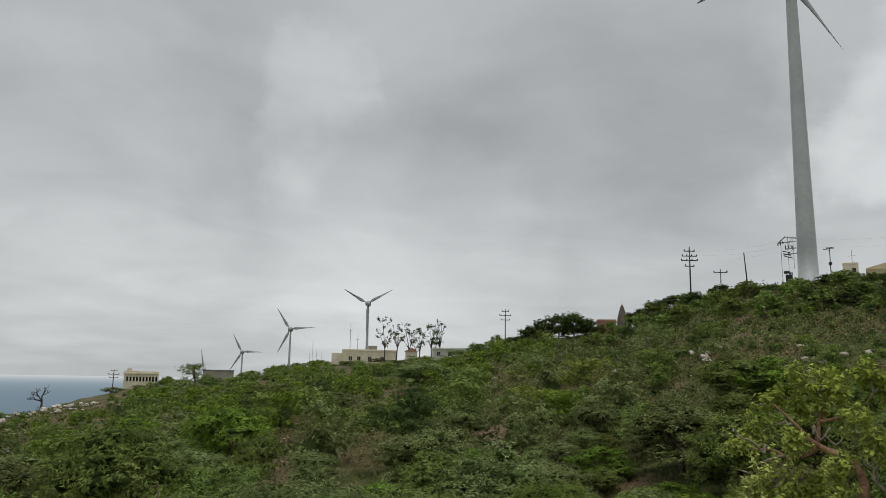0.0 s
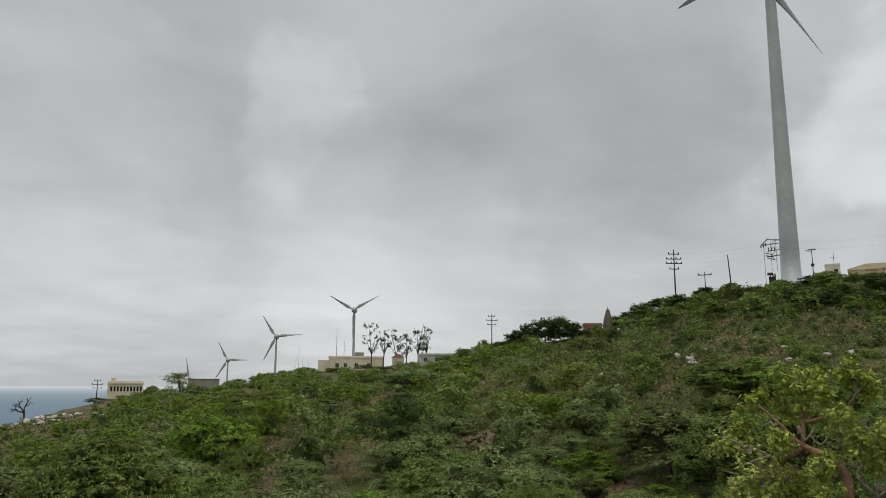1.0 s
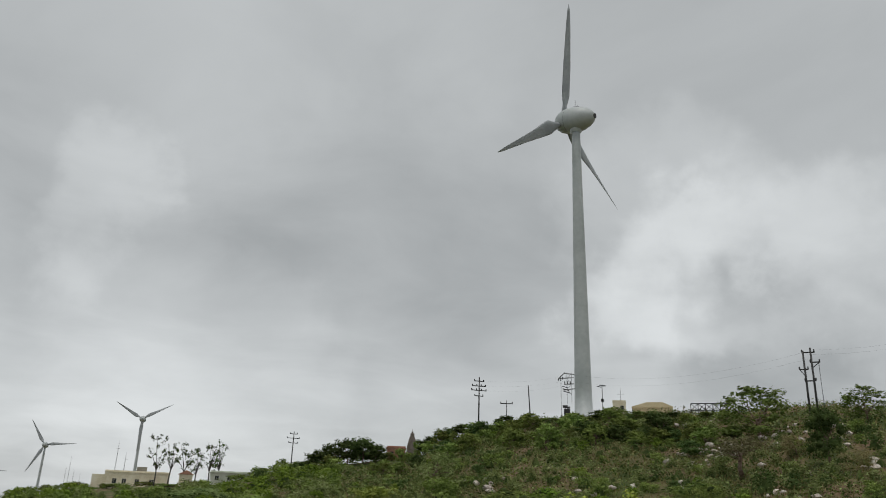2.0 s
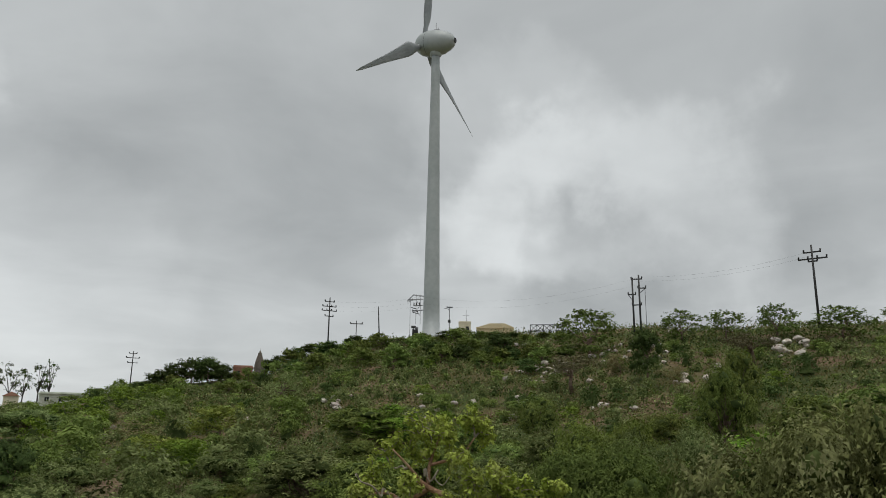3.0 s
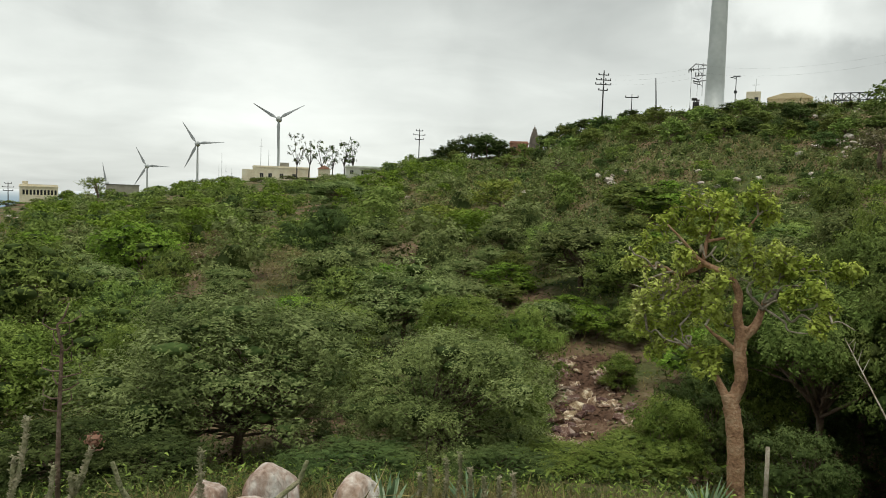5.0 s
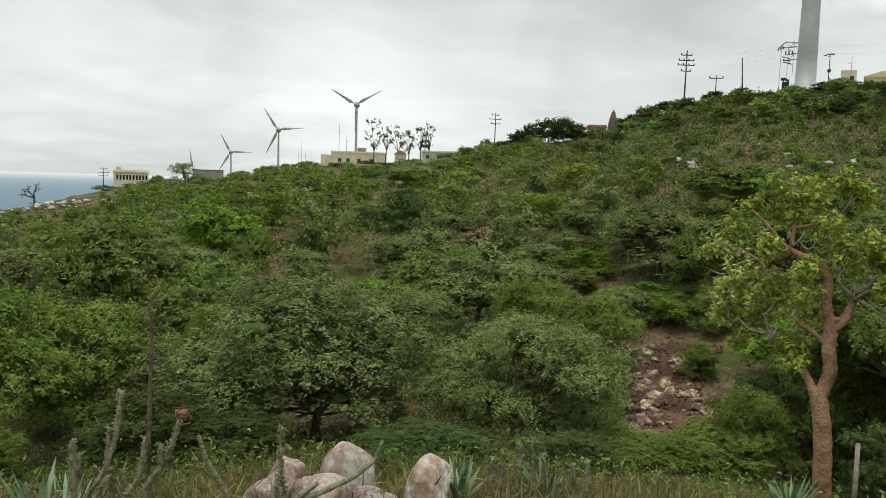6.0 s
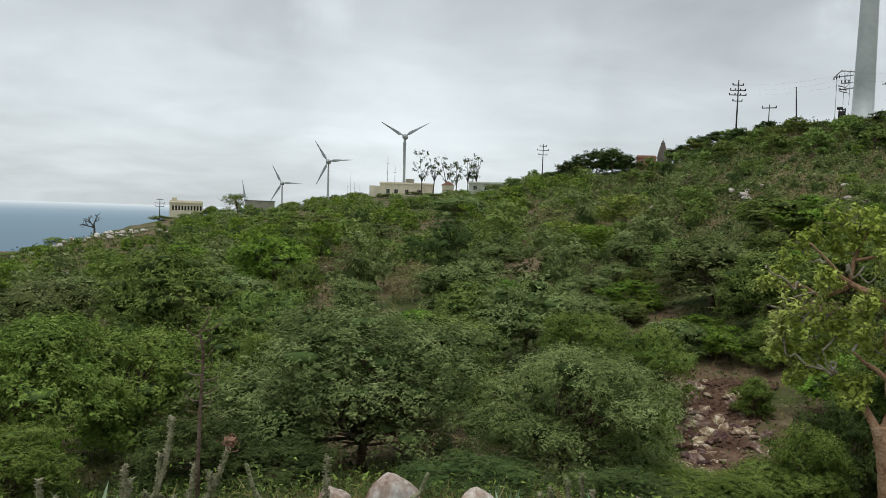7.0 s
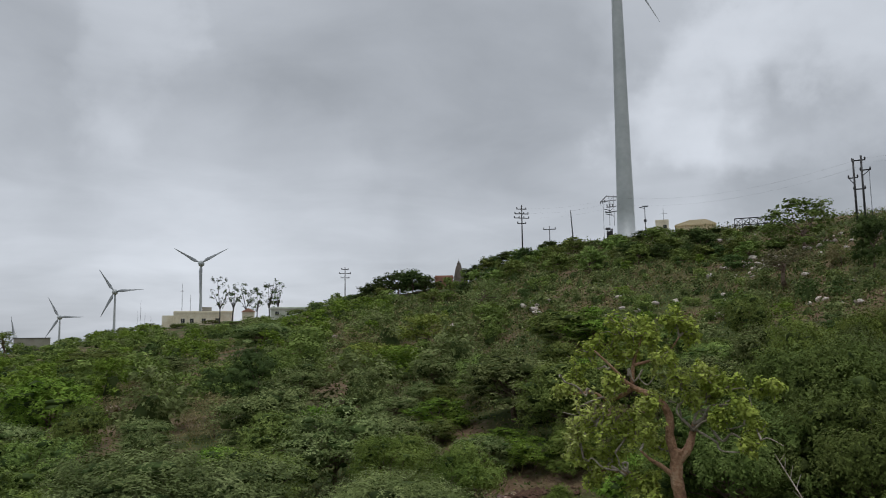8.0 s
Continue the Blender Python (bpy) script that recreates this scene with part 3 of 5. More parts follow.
# ---------------------------------------------------------------- poles, lines and fence
def utility_pole(m, height, arms, label, lean=0.0, radius=0.11):
    """arms: (height, width, insulators) of each crossarm."""
    ob = thing("utility_pole", m @ Matrix.Rotation(radians(lean), 4, "Y"), label, "utility pole", "poles along the ridge")
    part("post", Geo().tube([(0, 0, -0.6), (0, 0, height * 0.5), (0, 0, height)], [radius * 1.2, radius, radius * 0.75], 9), M["steel"], ob, smooth=True)
    for z, w, k in arms:
        arm = part("crossarm", Geo().box(0, 0.1, z, w, 0.11, 0.13), M["steel"], ob)
        for i in range(k):
            x = -w / 2 + 0.06 + (w - 0.12) * i / max(1, k - 1)
            part("insulator", Geo().lathe([(0.03, z + 0.06), (0.10, z + 0.10), (0.06, z + 0.17), (0.11, z + 0.21), (0.05, z + 0.3), (0.0, z + 0.32)], 8, Matrix.Translation((x, 0.1, 0))), M["steel"], arm)
    return ob


def pole_at(az, r, elevation, arms, label, **kw):
    h = top_at(az, r, elevation)
    return utility_pole(place(az, r, turn=kw.pop("turn", 0)), h, [(h - d, w, k) for d, w, k in arms], label, **kw)


pole_at(18.4, 122, 9.68, [(0.7, 1.7, 3), (1.5, 2.4, 4), (2.2, 2.6, 4), (3.1, 1.5, 2)], "dark steel power pole with four crossarms above bushes", turn=20)
pole_at(4.7, 168, 5.08, [(0.5, 1.6, 2), (1.4, 2.7, 3), (2.4, 2.0, 2)], "dark power pole with three crossarms on the ridge", turn=15)
pole_at(-23.6, 215, -0.05, [(0.4, 1.6, 2), (1.3, 2.6, 3), (2.2, 2.2, 2)], "dark power pole beside a cream building")
pole_at(20.5, 121, 7.98, [(0.5, 2.0, 2)], "thin power pole with a single crossarm", radius=0.07)
pole_at(22.3, 116, 9.12, [], "bare leaning steel post on the ridge", lean=-3.5, radius=0.09)
pole_at(54.15, 78, 12.83, [(0.7, 1.6, 2), (1.35, 2.6, 4), (1.6, 0.9, 2)], "dark power pole with crossarms above bushes", turn=-10)


def twin_pole(m, height):
    ob = thing("transformer_pole", m, "dark twin-post power pole with braced crossarms", "utility pole", "poles along the ridge")
    for x, h in ((-0.36, height * 0.96), (0.36, height)):
        part("post", Geo().tube([(x, 0, -0.5), (x, 0, h)], [0.12, 0.09], 9), M["steel"], ob, smooth=True)
    for z, x0, x1 in ((height - 0.45, -0.5, 0.75), (height - 1.5, 0.2, 1.15), (height - 2.2, -0.9, 0.0), (height - 3.4, -0.5, 0.6)):
        arm = part("crossarm", Geo().box((x0 + x1) / 2, 0.12, z, x1 - x0, 0.1, 0.12), M["steel"], ob)
        for x in (x0 + 0.05, x1 - 0.05):
            part("insulator", Geo().lathe([(0.03, z + 0.05), (0.09, z + 0.1), (0.05, z + 0.18), (0.09, z + 0.22), (0, z + 0.34)], 8, Matrix.Translation((x, 0.12, 0))), M["steel"], arm)
    part("brace", Geo().tube([(0.36, 0.1, height - 2.1), (1.1, 0.12, height - 1.5)], 0.04, 6), M["steel"], ob)
    part("brace", Geo().tube([(-0.36, 0.1, height - 2.9), (-0.85, 0.12, height - 2.2)], 0.04, 6), M["steel"], ob)
    part("pipe", Geo().tube([(1.0, 0.1, height - 1.5), (1.0, 0.1, -0.3)], 0.025, 6), M["steel"], ob)
    return ob


twin_pole(place(41.9, 85), top_at(41.9, 85, 11.45))


def switch_frame(m, height):
    """Slender lattice frame with switchgear and a transformer beside the large tower."""
    ob = thing("electrical_switchgear", m, "galvanised lattice frame with switchgear and a dark transformer", "switchgear")
    for x, low in ((-0.75, 0.0), (0.1, height * 0.42), (0.75, height * 0.42)):
        for y in (-0.25, 0.25):
            part("leg", Geo().box(x, y, (height + low) / 2 - 0.2, 0.05, 0.05, height - low + 0.4 - (0.9 if x < 0 else 0)), M["zinc"], ob)
    for x0, z0, x1, z1 in ((-1.15, -0.85, 1.1, -0.7), (-0.3, -0.1, 1.2, -0.25), (-1.15, -0.95, -0.2, 0.0), (-0.3, -1.7, 1.1, -1.6), (-0.5, -2.5, 1.2, -2.3)):
        for y in (-0.25, 0.25):
            part("rail", Geo().tube([(x0, y, height + z0), (x1, y, height + z1)], 0.04, 5), M["zinc"], ob)
    for k in range(4):
        x = 0.1 if k % 2 else 0.75
        part("brace", Geo().tube([(x, -0.27, height - 0.2 - 0.75 * k), (0.85 - x, -0.27, height - 0.95 - 0.75 * k)], 0.03, 5), M["zinc"], ob)
    for x, z in ((-1.1, -0.8), (-0.8, -0.75), (-0.5, -0.6), (-0.2, -1.2), (0.2, -1.2), (0.6, -1.2)):
        part("insulator", Geo().lathe([(0.04, z - 0.45), (0.09, z - 0.38), (0.05, z - 0.28), (0.09, z - 0.2), (0.04, z - 0.1), (0.0, z)], 8, Matrix.Translation((x, -0.28, height))), M["steel"], ob)
    for k in range(3):
        part("switch_arm", Geo().tube([(-0.6 + 0.1 * k, -0.3, height - 2.0 - 0.35 * k), (0.3 + 0.1 * k, -0.3, height - 2.25 - 0.35 * k)], 0.055, 6), M["steel"], ob)
    tr = part("transformer", Geo().box(0.05, 0, 1.0, 0.85, 0.7, 1.2), M["steel"], ob, "dark ribbed transformer tank")
    for k in range(5):
        part("fin", Geo().box(-0.29 + 0.17 * k, -0.42, 1.0, 0.05, 0.14, 1.0), M["steel"], tr)
    part("conservator", Geo().tube([(-0.55, 0, 2.0), (0.15, 0, 2.0)], 0.2, 10).box(-0.2, 0, 1.75, 0.12, 0.3, 0.4), M["steel"], tr)
    for k in range(3):
        part("bushing", Geo().lathe([(0.08, 1.6), (0.05, 1.75), (0.09, 1.85), (0.04, 2.0), (0, 2.05)], 8, Matrix.Translation((0.1 + 0.16 * k, 0, 0))), M["steel"], tr)
    return ob


switch_frame(place(25.0, 108.5), top_at(25.0, 108.5, 10.1))


def solar_lamp(m, height):
    ob = thing("street_lamp", m, "thin grey solar street lamp with battery box", "street lamp")
    part("post", Geo().tube([(0, 0, -0.5), (0, 0, height)], [0.06, 0.045], 8), M["steel"], ob, smooth=True)
    part("solar_panel", Geo().box(0, 0, 0, 0.9, 0.55, 0.05, Matrix.Translation((0.05, 0, height)) @ Matrix.Rotation(radians(25), 4, "X")), M["pane"], ob)
    part("battery_box", Geo().box(0, -0.1, height * 0.55, 0.4, 0.3, 0.35), M["steel"], ob)
    part("lamp_head", Geo().tube([(0, 0, height - 0.35), (-0.45, -0.1, height - 0.15)], 0.03, 6).box(-0.55, -0.12, height - 0.15, 0.35, 0.16, 0.08), M["steel"], ob)
    return ob


solar_lamp(place(27.65, 107), top_at(27.65, 107, 9.15))


def antenna(az, r, elevation, label, radius=0.05):
    h = top_at(az, r, elevation)
    ob = thing("antenna_mast", place(az, r), label, "antenna mast", "thin masts on the ridge")
    part("tube", Geo().tube([(0, 0, -0.5), (0, 0, h * 0.6), (0, 0, h)], [radius, radius * 0.8, radius * 0.4], 6), M["zinc"], ob)
    part("cross_rod", Geo().tube([(-0.5, 0, h * 0.82), (0.5, 0, h * 0.82)], radius * 0.5, 5), M["zinc"], ob)


for az, r, e in ((28.97, 116, 8.95), (-7.12, 232, 3.8), (-6.55, 240, 3.0), (-9.9, 400, 2.6), (-9.6, 410, 1.7), (-9.2, 400, 1.5), (-10.1, 395, 1.8)):
    antenna(az, r, e, "thin grey radio mast standing on the ridge", 0.05 if r < 200 else 0.09)


def lattice_fence(m, length, height, bays):
    ob = thing("lattice_fence", m, "low dark lattice railing on the crest", "fence")
    for k in range(bays + 1):
        part("post", Geo().box(length * (k / bays - 0.5), 0, height / 2 - 0.3, 0.09, 0.09, height + 0.6), M["steel"], ob)
    for z in (height, 0.12):
        part("rail", Geo().box(0, 0, z, length, 0.07, 0.1), M["steel"], ob)
    for k in range(bays):
        x0, x1 = length * (k / bays - 0.5), length * ((k + 1) / bays - 0.5)
        part("brace", Geo().tube([(x0, 0, 0.12), (x1, 0, height)], 0.04, 5).tube([(x0, 0, height), (x1, 0, 0.12)], 0.04, 5), M["steel"], ob)


lattice_fence(place(35.4, 99, top_at(35.4, 99, 7.9) - 1.05), 5.2, 0.95, 6)


def cable(az0, r0, e0, az1, r1, e1, sag):
    a, b = [Vector((*polar(az, r), EYE + r * math.tan(radians(e)))) for az, r, e in ((az0, r0, e0), (az1, r1, e1))]
    pts = [a.lerp(b, k / 14) - Vector((0, 0, sag * 4 * (k / 14) * (1 - k / 14))) for k in range(15)]
    ob = new("power_cable", mesh_of(Geo().tube(pts, 0.004, 4), "power_cable", M["steel"]))
    tagged(ob, "thin dark power cable slung between the ridge poles", "cable", "cables on the ridge")


for e in (9.4, 9.05, 8.7):
    cable(18.4, 122, e, 25.0, 108.5, e + 0.45, 0.5)
for e in (10.6, 10.1):
    cable(25.0, 108.5, e - 0.6, 41.9, 85, e + 0.6, 1.6)
for e in (12.4, 12.1):
    cable(41.9, 85, e - 1.1, 54.15, 78, e, 0.7)


# ---------------------------------------------------------------- buildings
def building(name, m, w, d, h, wall, label, windows=(), parapet=0.35, roof="roofing", win_h=1.2, sill=1.0, overhang=0.15):
    """windows: (x from the left, width) along the front. The front wall is built round its openings."""
    ob = thing(name, m, label, "building", "buildings on the ridge")
    t = 0.3
    front = Geo()
    if windows:
        z0, z1 = sill, sill + win_h
        front.box(0, 0, z0 / 2 - 0.5, w, t, z0 + 1.0).box(0, 0, (z1 + h) / 2, w, t, h - z1)
        x = 0.0
        for wx, ww in list(windows) + [(w, 0)]:
            if wx > x:
                front.box(-w / 2 + (x + wx) / 2, 0, (z0 + z1) / 2, wx - x, t, win_h)
            x = wx + ww
    else:
        front.box(0, 0, h / 2 - 0.5, w, t, h + 1)
    part("front_wall", front, M[wall], ob)
    part("rear_wall", Geo().box(0, d, h / 2 - 0.5, w, t, h + 1), M[wall], ob)
    for x in (-1, 1):
        part("side_wall", Geo().box(x * (w / 2 - t / 2), d / 2, h / 2 - 0.5, t, d - t, h + 1), M[wall], ob)
    slab = part("roof", Geo().box(0, d / 2, h + 0.08, w + 2 * overhang, d + t + 2 * overhang, 0.16), M[roof], ob)
    if parapet:
        for y in (0, d):
            part("parapet", Geo().box(0, y, h + 0.16 + parapet / 2, w, 0.18, parapet), M[wall], slab)
    for wx, ww in windows:
        win = part("window", Geo().box(-w / 2 + wx + ww / 2, 0.06, sill + win_h / 2, ww, 0.04, win_h), M["pane"], ob, "dark recessed window")
        if ww > 0.7:
            part("mullion", Geo().box(-w / 2 + wx + ww / 2, 0.0, sill + win_h / 2, 0.06, 0.06, win_h), M[wall], win)
    return ob


def seat(az, r, elevation, h):
    """Base pose of a building whose wall top shows at that elevation."""
    return place(az, r, top_at(az, r, elevation) - h)


house_a = building("house", seat(-21.8, 225, -0.33, 5.2), 9.0, 6, 5.2, "plaster", "two-storey cream house with a row of dark windows",
                   [(0.7 + 0.83 * k, 0.5) for k in range(10)], 0.5, "plaster", 1.3, 3.1, 0.35)
part("stair_head", Geo().box(-3.2, 1.5, 6.2, 1.3, 1.5, 0.9), M["plaster"], house_a)
building("shed", seat(-16.6, 228, 0.0, 3.0), 8.6, 5, 3.0, "plaster_grey", "low grey-beige shed with a dark flat roof", (), 0, "roofing")
house_b = building("house", seat(-5.6, 222, 1.68, 4.2), 16.2, 7, 4.2, "plaster", "long low cream house with a flat roof",
                   [(2.0, 1.0), (4.4, 1.0), (7.6, 1.0), (11.2, 1.0)], 0.35, "plaster", 1.2, 1.4)
part("left_wing", Geo().box(-9.6, 1.5, 1.5, 3.0, 4.0, 4.0), M["plaster"], house_b)
part("roof_tank", Geo().box(0.8, 2.0, 5.2, 2.6, 2.2, 1.3), M["plaster_grey"], house_b)
building("house", seat(0.6, 198, 1.95, 3.0), 10.0, 6, 3.0, "plaster_green", "low pale green and white house behind bushes", [(1.2, 0.9), (4.2, 0.9), (7.4, 0.9)], 0.3, "plaster_green", 1.0, 1.3, 0.4)
hut = thing("hut", seat(-2.45, 205, 1.75, 2.6), "small pinkish gabled hut among trees", "building", "buildings on the ridge")
part("walls", Geo().box(0, 1.5, 0.6, 3.2, 3, 4), M["plaster"], hut)
part("roof", Geo().add([(-1.9, -0.3, 2.55), (1.9, -0.3, 2.55), (1.9, 3.3, 2.55), (-1.9, 3.3, 2.55), (0, -0.3, 3.6), (0, 3.3, 3.6)], [(0, 4, 5, 3), (1, 2, 5, 4), (0, 1, 4), (2, 3, 5), (0, 3, 2, 1)]), M["plaster_red"], hut)
building("shrine_house", seat(12.3, 149, 4.2, 2.8), 3.6, 3.5, 2.8, "plaster_red", "small red ochre shrine building on the slope", [(0.6, 0.7), (2.2, 0.7)], 0.3, "plaster_red", 1.0, 1.2)


def shikhara(m, h):
    ob = thing("temple_tower", m, "small dark weathered stone temple spire", "temple")
    w = h * 0.34
    tiers = 9
    body = Geo()
    for k in range(tiers):
        s = k / tiers
        half = w / 2 * (1 - s ** 1.9 * 0.72)
        z0, dz = h * 0.22 + h * 0.58 * s, h * 0.58 / tiers
        body.box(0, 0, z0 + dz * 0.4, 2 * half, 2 * half, dz * 0.8).box(0, 0, z0 + dz * 0.9, 1.84 * half, 1.84 * half, dz * 0.3)
    part("base", Geo().box(0, 0, h * 0.06, w * 1.15, w * 1.15, h * 0.36), M["temple"], ob)
    part("spire", body, M["temple"], ob)
    part("finial_disc", Geo().lathe([(0, h * 0.79), (w * 0.16, h * 0.80), (w * 0.22, h * 0.83), (w * 0.16, h * 0.86), (0.05, h * 0.87)], 14), M["temple"], ob, smooth=True)
    part("finial_rod", Geo().lathe([(w * 0.08, h * 0.86), (w * 0.1, h * 0.9), (0.03, h * 0.93), (0.02, h), (0, h)], 8), M["temple"], ob)


shikhara(place(13.45, 148, top_at(13.45, 148, 3.4)), 1.6 + 148 * math.tan(radians(5.65)) - (1.6 + 148 * math.tan(radians(3.4))))
hill_house = building("house", seat(31.2, 116, 7.55, 3.2), 5.6, 5, 3.2, "plaster_tan", "tan house with a low rounded roof behind the crest", (), 0, "plaster_tan")
part("roof_gable", Geo().add([(-2.95, -0.3, 3.36), (2.95, -0.3, 3.36), (2.95, 5.3, 3.36), (-2.95, 5.3, 3.36), (-0.8, -0.3, 4.0), (1.5, -0.3, 4.0), (1.5, 5.3, 4.0), (-0.8, 5.3, 4.0)],
                             [(0, 1, 5, 4), (4, 5, 6, 7), (2, 3, 7, 6), (1, 2, 6, 5), (3, 0, 4, 7)]), M["plaster_tan"], hill_house)
building("pump_house", seat(28.85, 115, 7.95, 2.4), 1.9, 2, 2.4, "plaster", "small cream pump house by the crest", [(1.1, 0.5)], 0.12, "plaster", 0.7, 1.2, 0.02)

# ---------------------------------------------------------------- trees and shrubs that can be told apart
def set_tree(proto, az, r, w, elevation, label, category="shrub", group="hillside shrubs", proto_w=4.0, proto_h=4.0, turn=None):
    h = max(0.6, top_at(az, r, elevation))
    k = w / proto_w
    ob = copy_thing(proto, place(az, r, turn=hash_turn(az, r) if turn is None else turn, scale=(k, k, h / proto_h)))
    return tagged(ob, label, category, group)


def hash_turn(a, b):
    return (a * 137.5 + b * 53.7) % 360


near_grey = [shrub("shrub", 11 + k, 4.0, 4.0, 0.0, 72000, 0.054, ("near_sage", "near_grey")[k], 84, 0.06, 0.15, 0.72, 0.7, aspect=0.5, core=0.42, shell=0.66, per=22, spray=0.34) for k in range(2)]
near_green = [shrub("shrub", 21 + k, 4.0, 4.0, 0.0, 54000, 0.066, "near_green", 76, 0.06, 0.155, 0.66, 0.35, aspect=0.55, core=0.42, shell=0.66, per=18, spray=0.30) for k in range(2)]
near_pale = [shrub("shrub", 27, 4.0, 4.0, 0.0, 42000, 0.075, "leaf_pale", 76, 0.06, 0.15, 0.7, 0.4, aspect=0.62, core=0.42, shell=0.66, per=16, spray=0.34)]
near_canopy = [shrub("tree", 33 + k, 4.0, 4.0, 2.2, 42000, 0.066, "near_canopy", 60, 0.07, 0.15, 0.6, 0.3, aspect=0.55, core=0.42, shell=0.6, per=18, spray=0.3) for k in range(2)]
near_over = [shrub("tree", 36, 4.0, 4.0, 1.5, 48000, 0.064, "near_green", 70, 0.06, 0.15, 0.62, 0.4, aspect=0.55, core=0.42, shell=0.62, per=18, spray=0.3)]
# darkened leaves stand in for the shade of the hollow
near_shade_dark = [shrub("shrub", 29, 4.0, 4.0, 0.2, 26000, 0.085, "near_shade_dark", 60, 0.07, 0.16, 0.66, 0.4, aspect=0.5, core=0.42, shell=0.62, per=16, spray=0.3)]
mid_green = [shrub("shrub", 31 + k, 4.0, 4.0, 0.5, 11000, 0.125, "leaf_mid", 40, 0.08, 0.19, 0.7, 0.2, aspect=0.52, per=10, spray=0.42) for k in range(3)]
mid_grey = [shrub("shrub", 41 + k, 4.0, 4.0, 0.5, 12000, 0.115, "leaf_grey", 42, 0.08, 0.19, 0.7, 0.3, aspect=0.5, per=10, spray=0.42) for k in range(3)]
mid_bright = [shrub("shrub", 51 + k, 4.0, 4.0, 0.4, 9000, 0.14, "leaf_bright", 40, 0.08, 0.175, 0.64, 0.1, aspect=0.58, per=9, spray=0.4) for k in range(2)]
mid_yellow = [shrub("shrub", 57, 4.0, 4.0, 0.6, 5200, 0.15, "leaf_fresh", 40, 0.07, 0.15, 0.66, 0.1, aspect=0.55, core=0.0, shell=0.5, per=9, spray=0.4)]
mid_dark = [shrub("shrub", 61 + k, 4.0, 4.0, 0.6, 7000, 0.15, "leaf_dark", 40, 0.1, 0.175, 0.66, 0.2, aspect=0.5, per=10, spray=0.4) for k in range(2)]
far_green = [shrub("shrub", 71 + k, 4.0, 4.0, 0.0, 2800, 0.25, "leaf_mid", 30, 0.1, 0.2, 0.66, aspect=0.5, per=7, spray=0.5) for k in range(3)]
far_grey = [shrub("shrub", 76 + k, 4.0, 4.0, 0.0, 2800, 0.24, "leaf_grey", 30, 0.1, 0.2, 0.66, aspect=0.5, per=7, spray=0.5) for k in range(2)]
far_dark = [shrub("shrub", 81 + k, 4.0, 4.0, 0.0, 2600, 0.26, "leaf_dark", 28, 0.1, 0.2, 0.66, aspect=0.5, per=7, spray=0.5) for k in range(2)]
far_bright = [shrub("shrub", 91 + k, 4.0, 4.0, 0.0, 2800, 0.25, "leaf_bright", 28, 0.1, 0.2, 0.66, aspect=0.5, per=7, spray=0.5) for k in range(2)]
crest_green = [shrub("bush", 95 + k, 4.0, 4.0, 0.0, 2000, 0.34, "leaf_mid", 40, 0.09, 0.165, 0.75, aspect=0.5, core=0.0, shell=0.4, per=7, spray=0.6) for k in range(3)]
crest_dark = [shrub("bush", 86 + k, 4.0, 4.0, 0.0, 2200, 0.32, "leaf_dark", 36, 0.1, 0.17, 0.75, aspect=0.5, per=7, spray=0.6) for k in range(2)]
open_tree = [shrub("tree", 131 + k, 4.0, 4.0, 0.0, 3800, 0.16, "leaf_green_crest", 64, 0.06, 0.115, 0.8, aspect=0.55, core=0.0, shell=0.3, per=8, spray=0.3) for k in range(3)]
umbrella = [shrub("acacia_tree", 101 + k, 4.0, 4.0, 2.0, 2600, 0.17, mat, 24, 0.12, 0.2, 0.5, aspect=0.4, core=0.0, shell=0.4, per=8, spray=0.5) for k, mat in enumerate(("leaf_mid", "leaf_withered", "leaf_grey"))]
dry_bush = [shrub("dry_bush", 111 + k, 4.0, 4.0, 0.0, 4200, 0.22, "leaf_dry", 22, 0.05, 0.22, 0.8, aspect=0.2, core=0.0, per=6, spray=0.5) for k in range(2)]
PROTOS = near_grey + near_green + mid_green + mid_grey + mid_bright + mid_yellow + mid_dark + far_green + far_grey + far_dark + far_bright + crest_dark + crest_green + near_pale + near_shade_dark + near_canopy + near_over + open_tree + umbrella + dry_bush

TAKEN = []
# azimuth, distance, width, elevation of the top
NEAR = [
    (-8.0, 17, 7.4, -6.7, 0), (7.6, 14.5, 4.3, -9.5, 1), (-32.5, 16, 4.8, -7.7, 10), (-25.1, 18, 5.0, -9.0, 10), (34.4, 17, 4.6, -4.7, 8),
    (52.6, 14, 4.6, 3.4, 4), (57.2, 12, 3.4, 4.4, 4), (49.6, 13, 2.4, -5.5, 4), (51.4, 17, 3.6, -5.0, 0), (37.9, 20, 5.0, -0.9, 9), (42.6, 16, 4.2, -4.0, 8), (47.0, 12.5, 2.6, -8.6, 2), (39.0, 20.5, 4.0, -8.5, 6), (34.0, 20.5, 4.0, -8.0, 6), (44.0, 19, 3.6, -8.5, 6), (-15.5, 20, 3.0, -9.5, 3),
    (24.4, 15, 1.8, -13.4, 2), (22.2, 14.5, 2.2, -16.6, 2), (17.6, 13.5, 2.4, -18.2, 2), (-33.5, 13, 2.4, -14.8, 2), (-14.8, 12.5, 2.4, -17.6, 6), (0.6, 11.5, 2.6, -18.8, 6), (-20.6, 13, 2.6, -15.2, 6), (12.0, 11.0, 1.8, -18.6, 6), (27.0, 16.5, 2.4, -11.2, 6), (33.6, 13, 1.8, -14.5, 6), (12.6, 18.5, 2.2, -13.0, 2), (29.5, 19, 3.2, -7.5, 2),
]
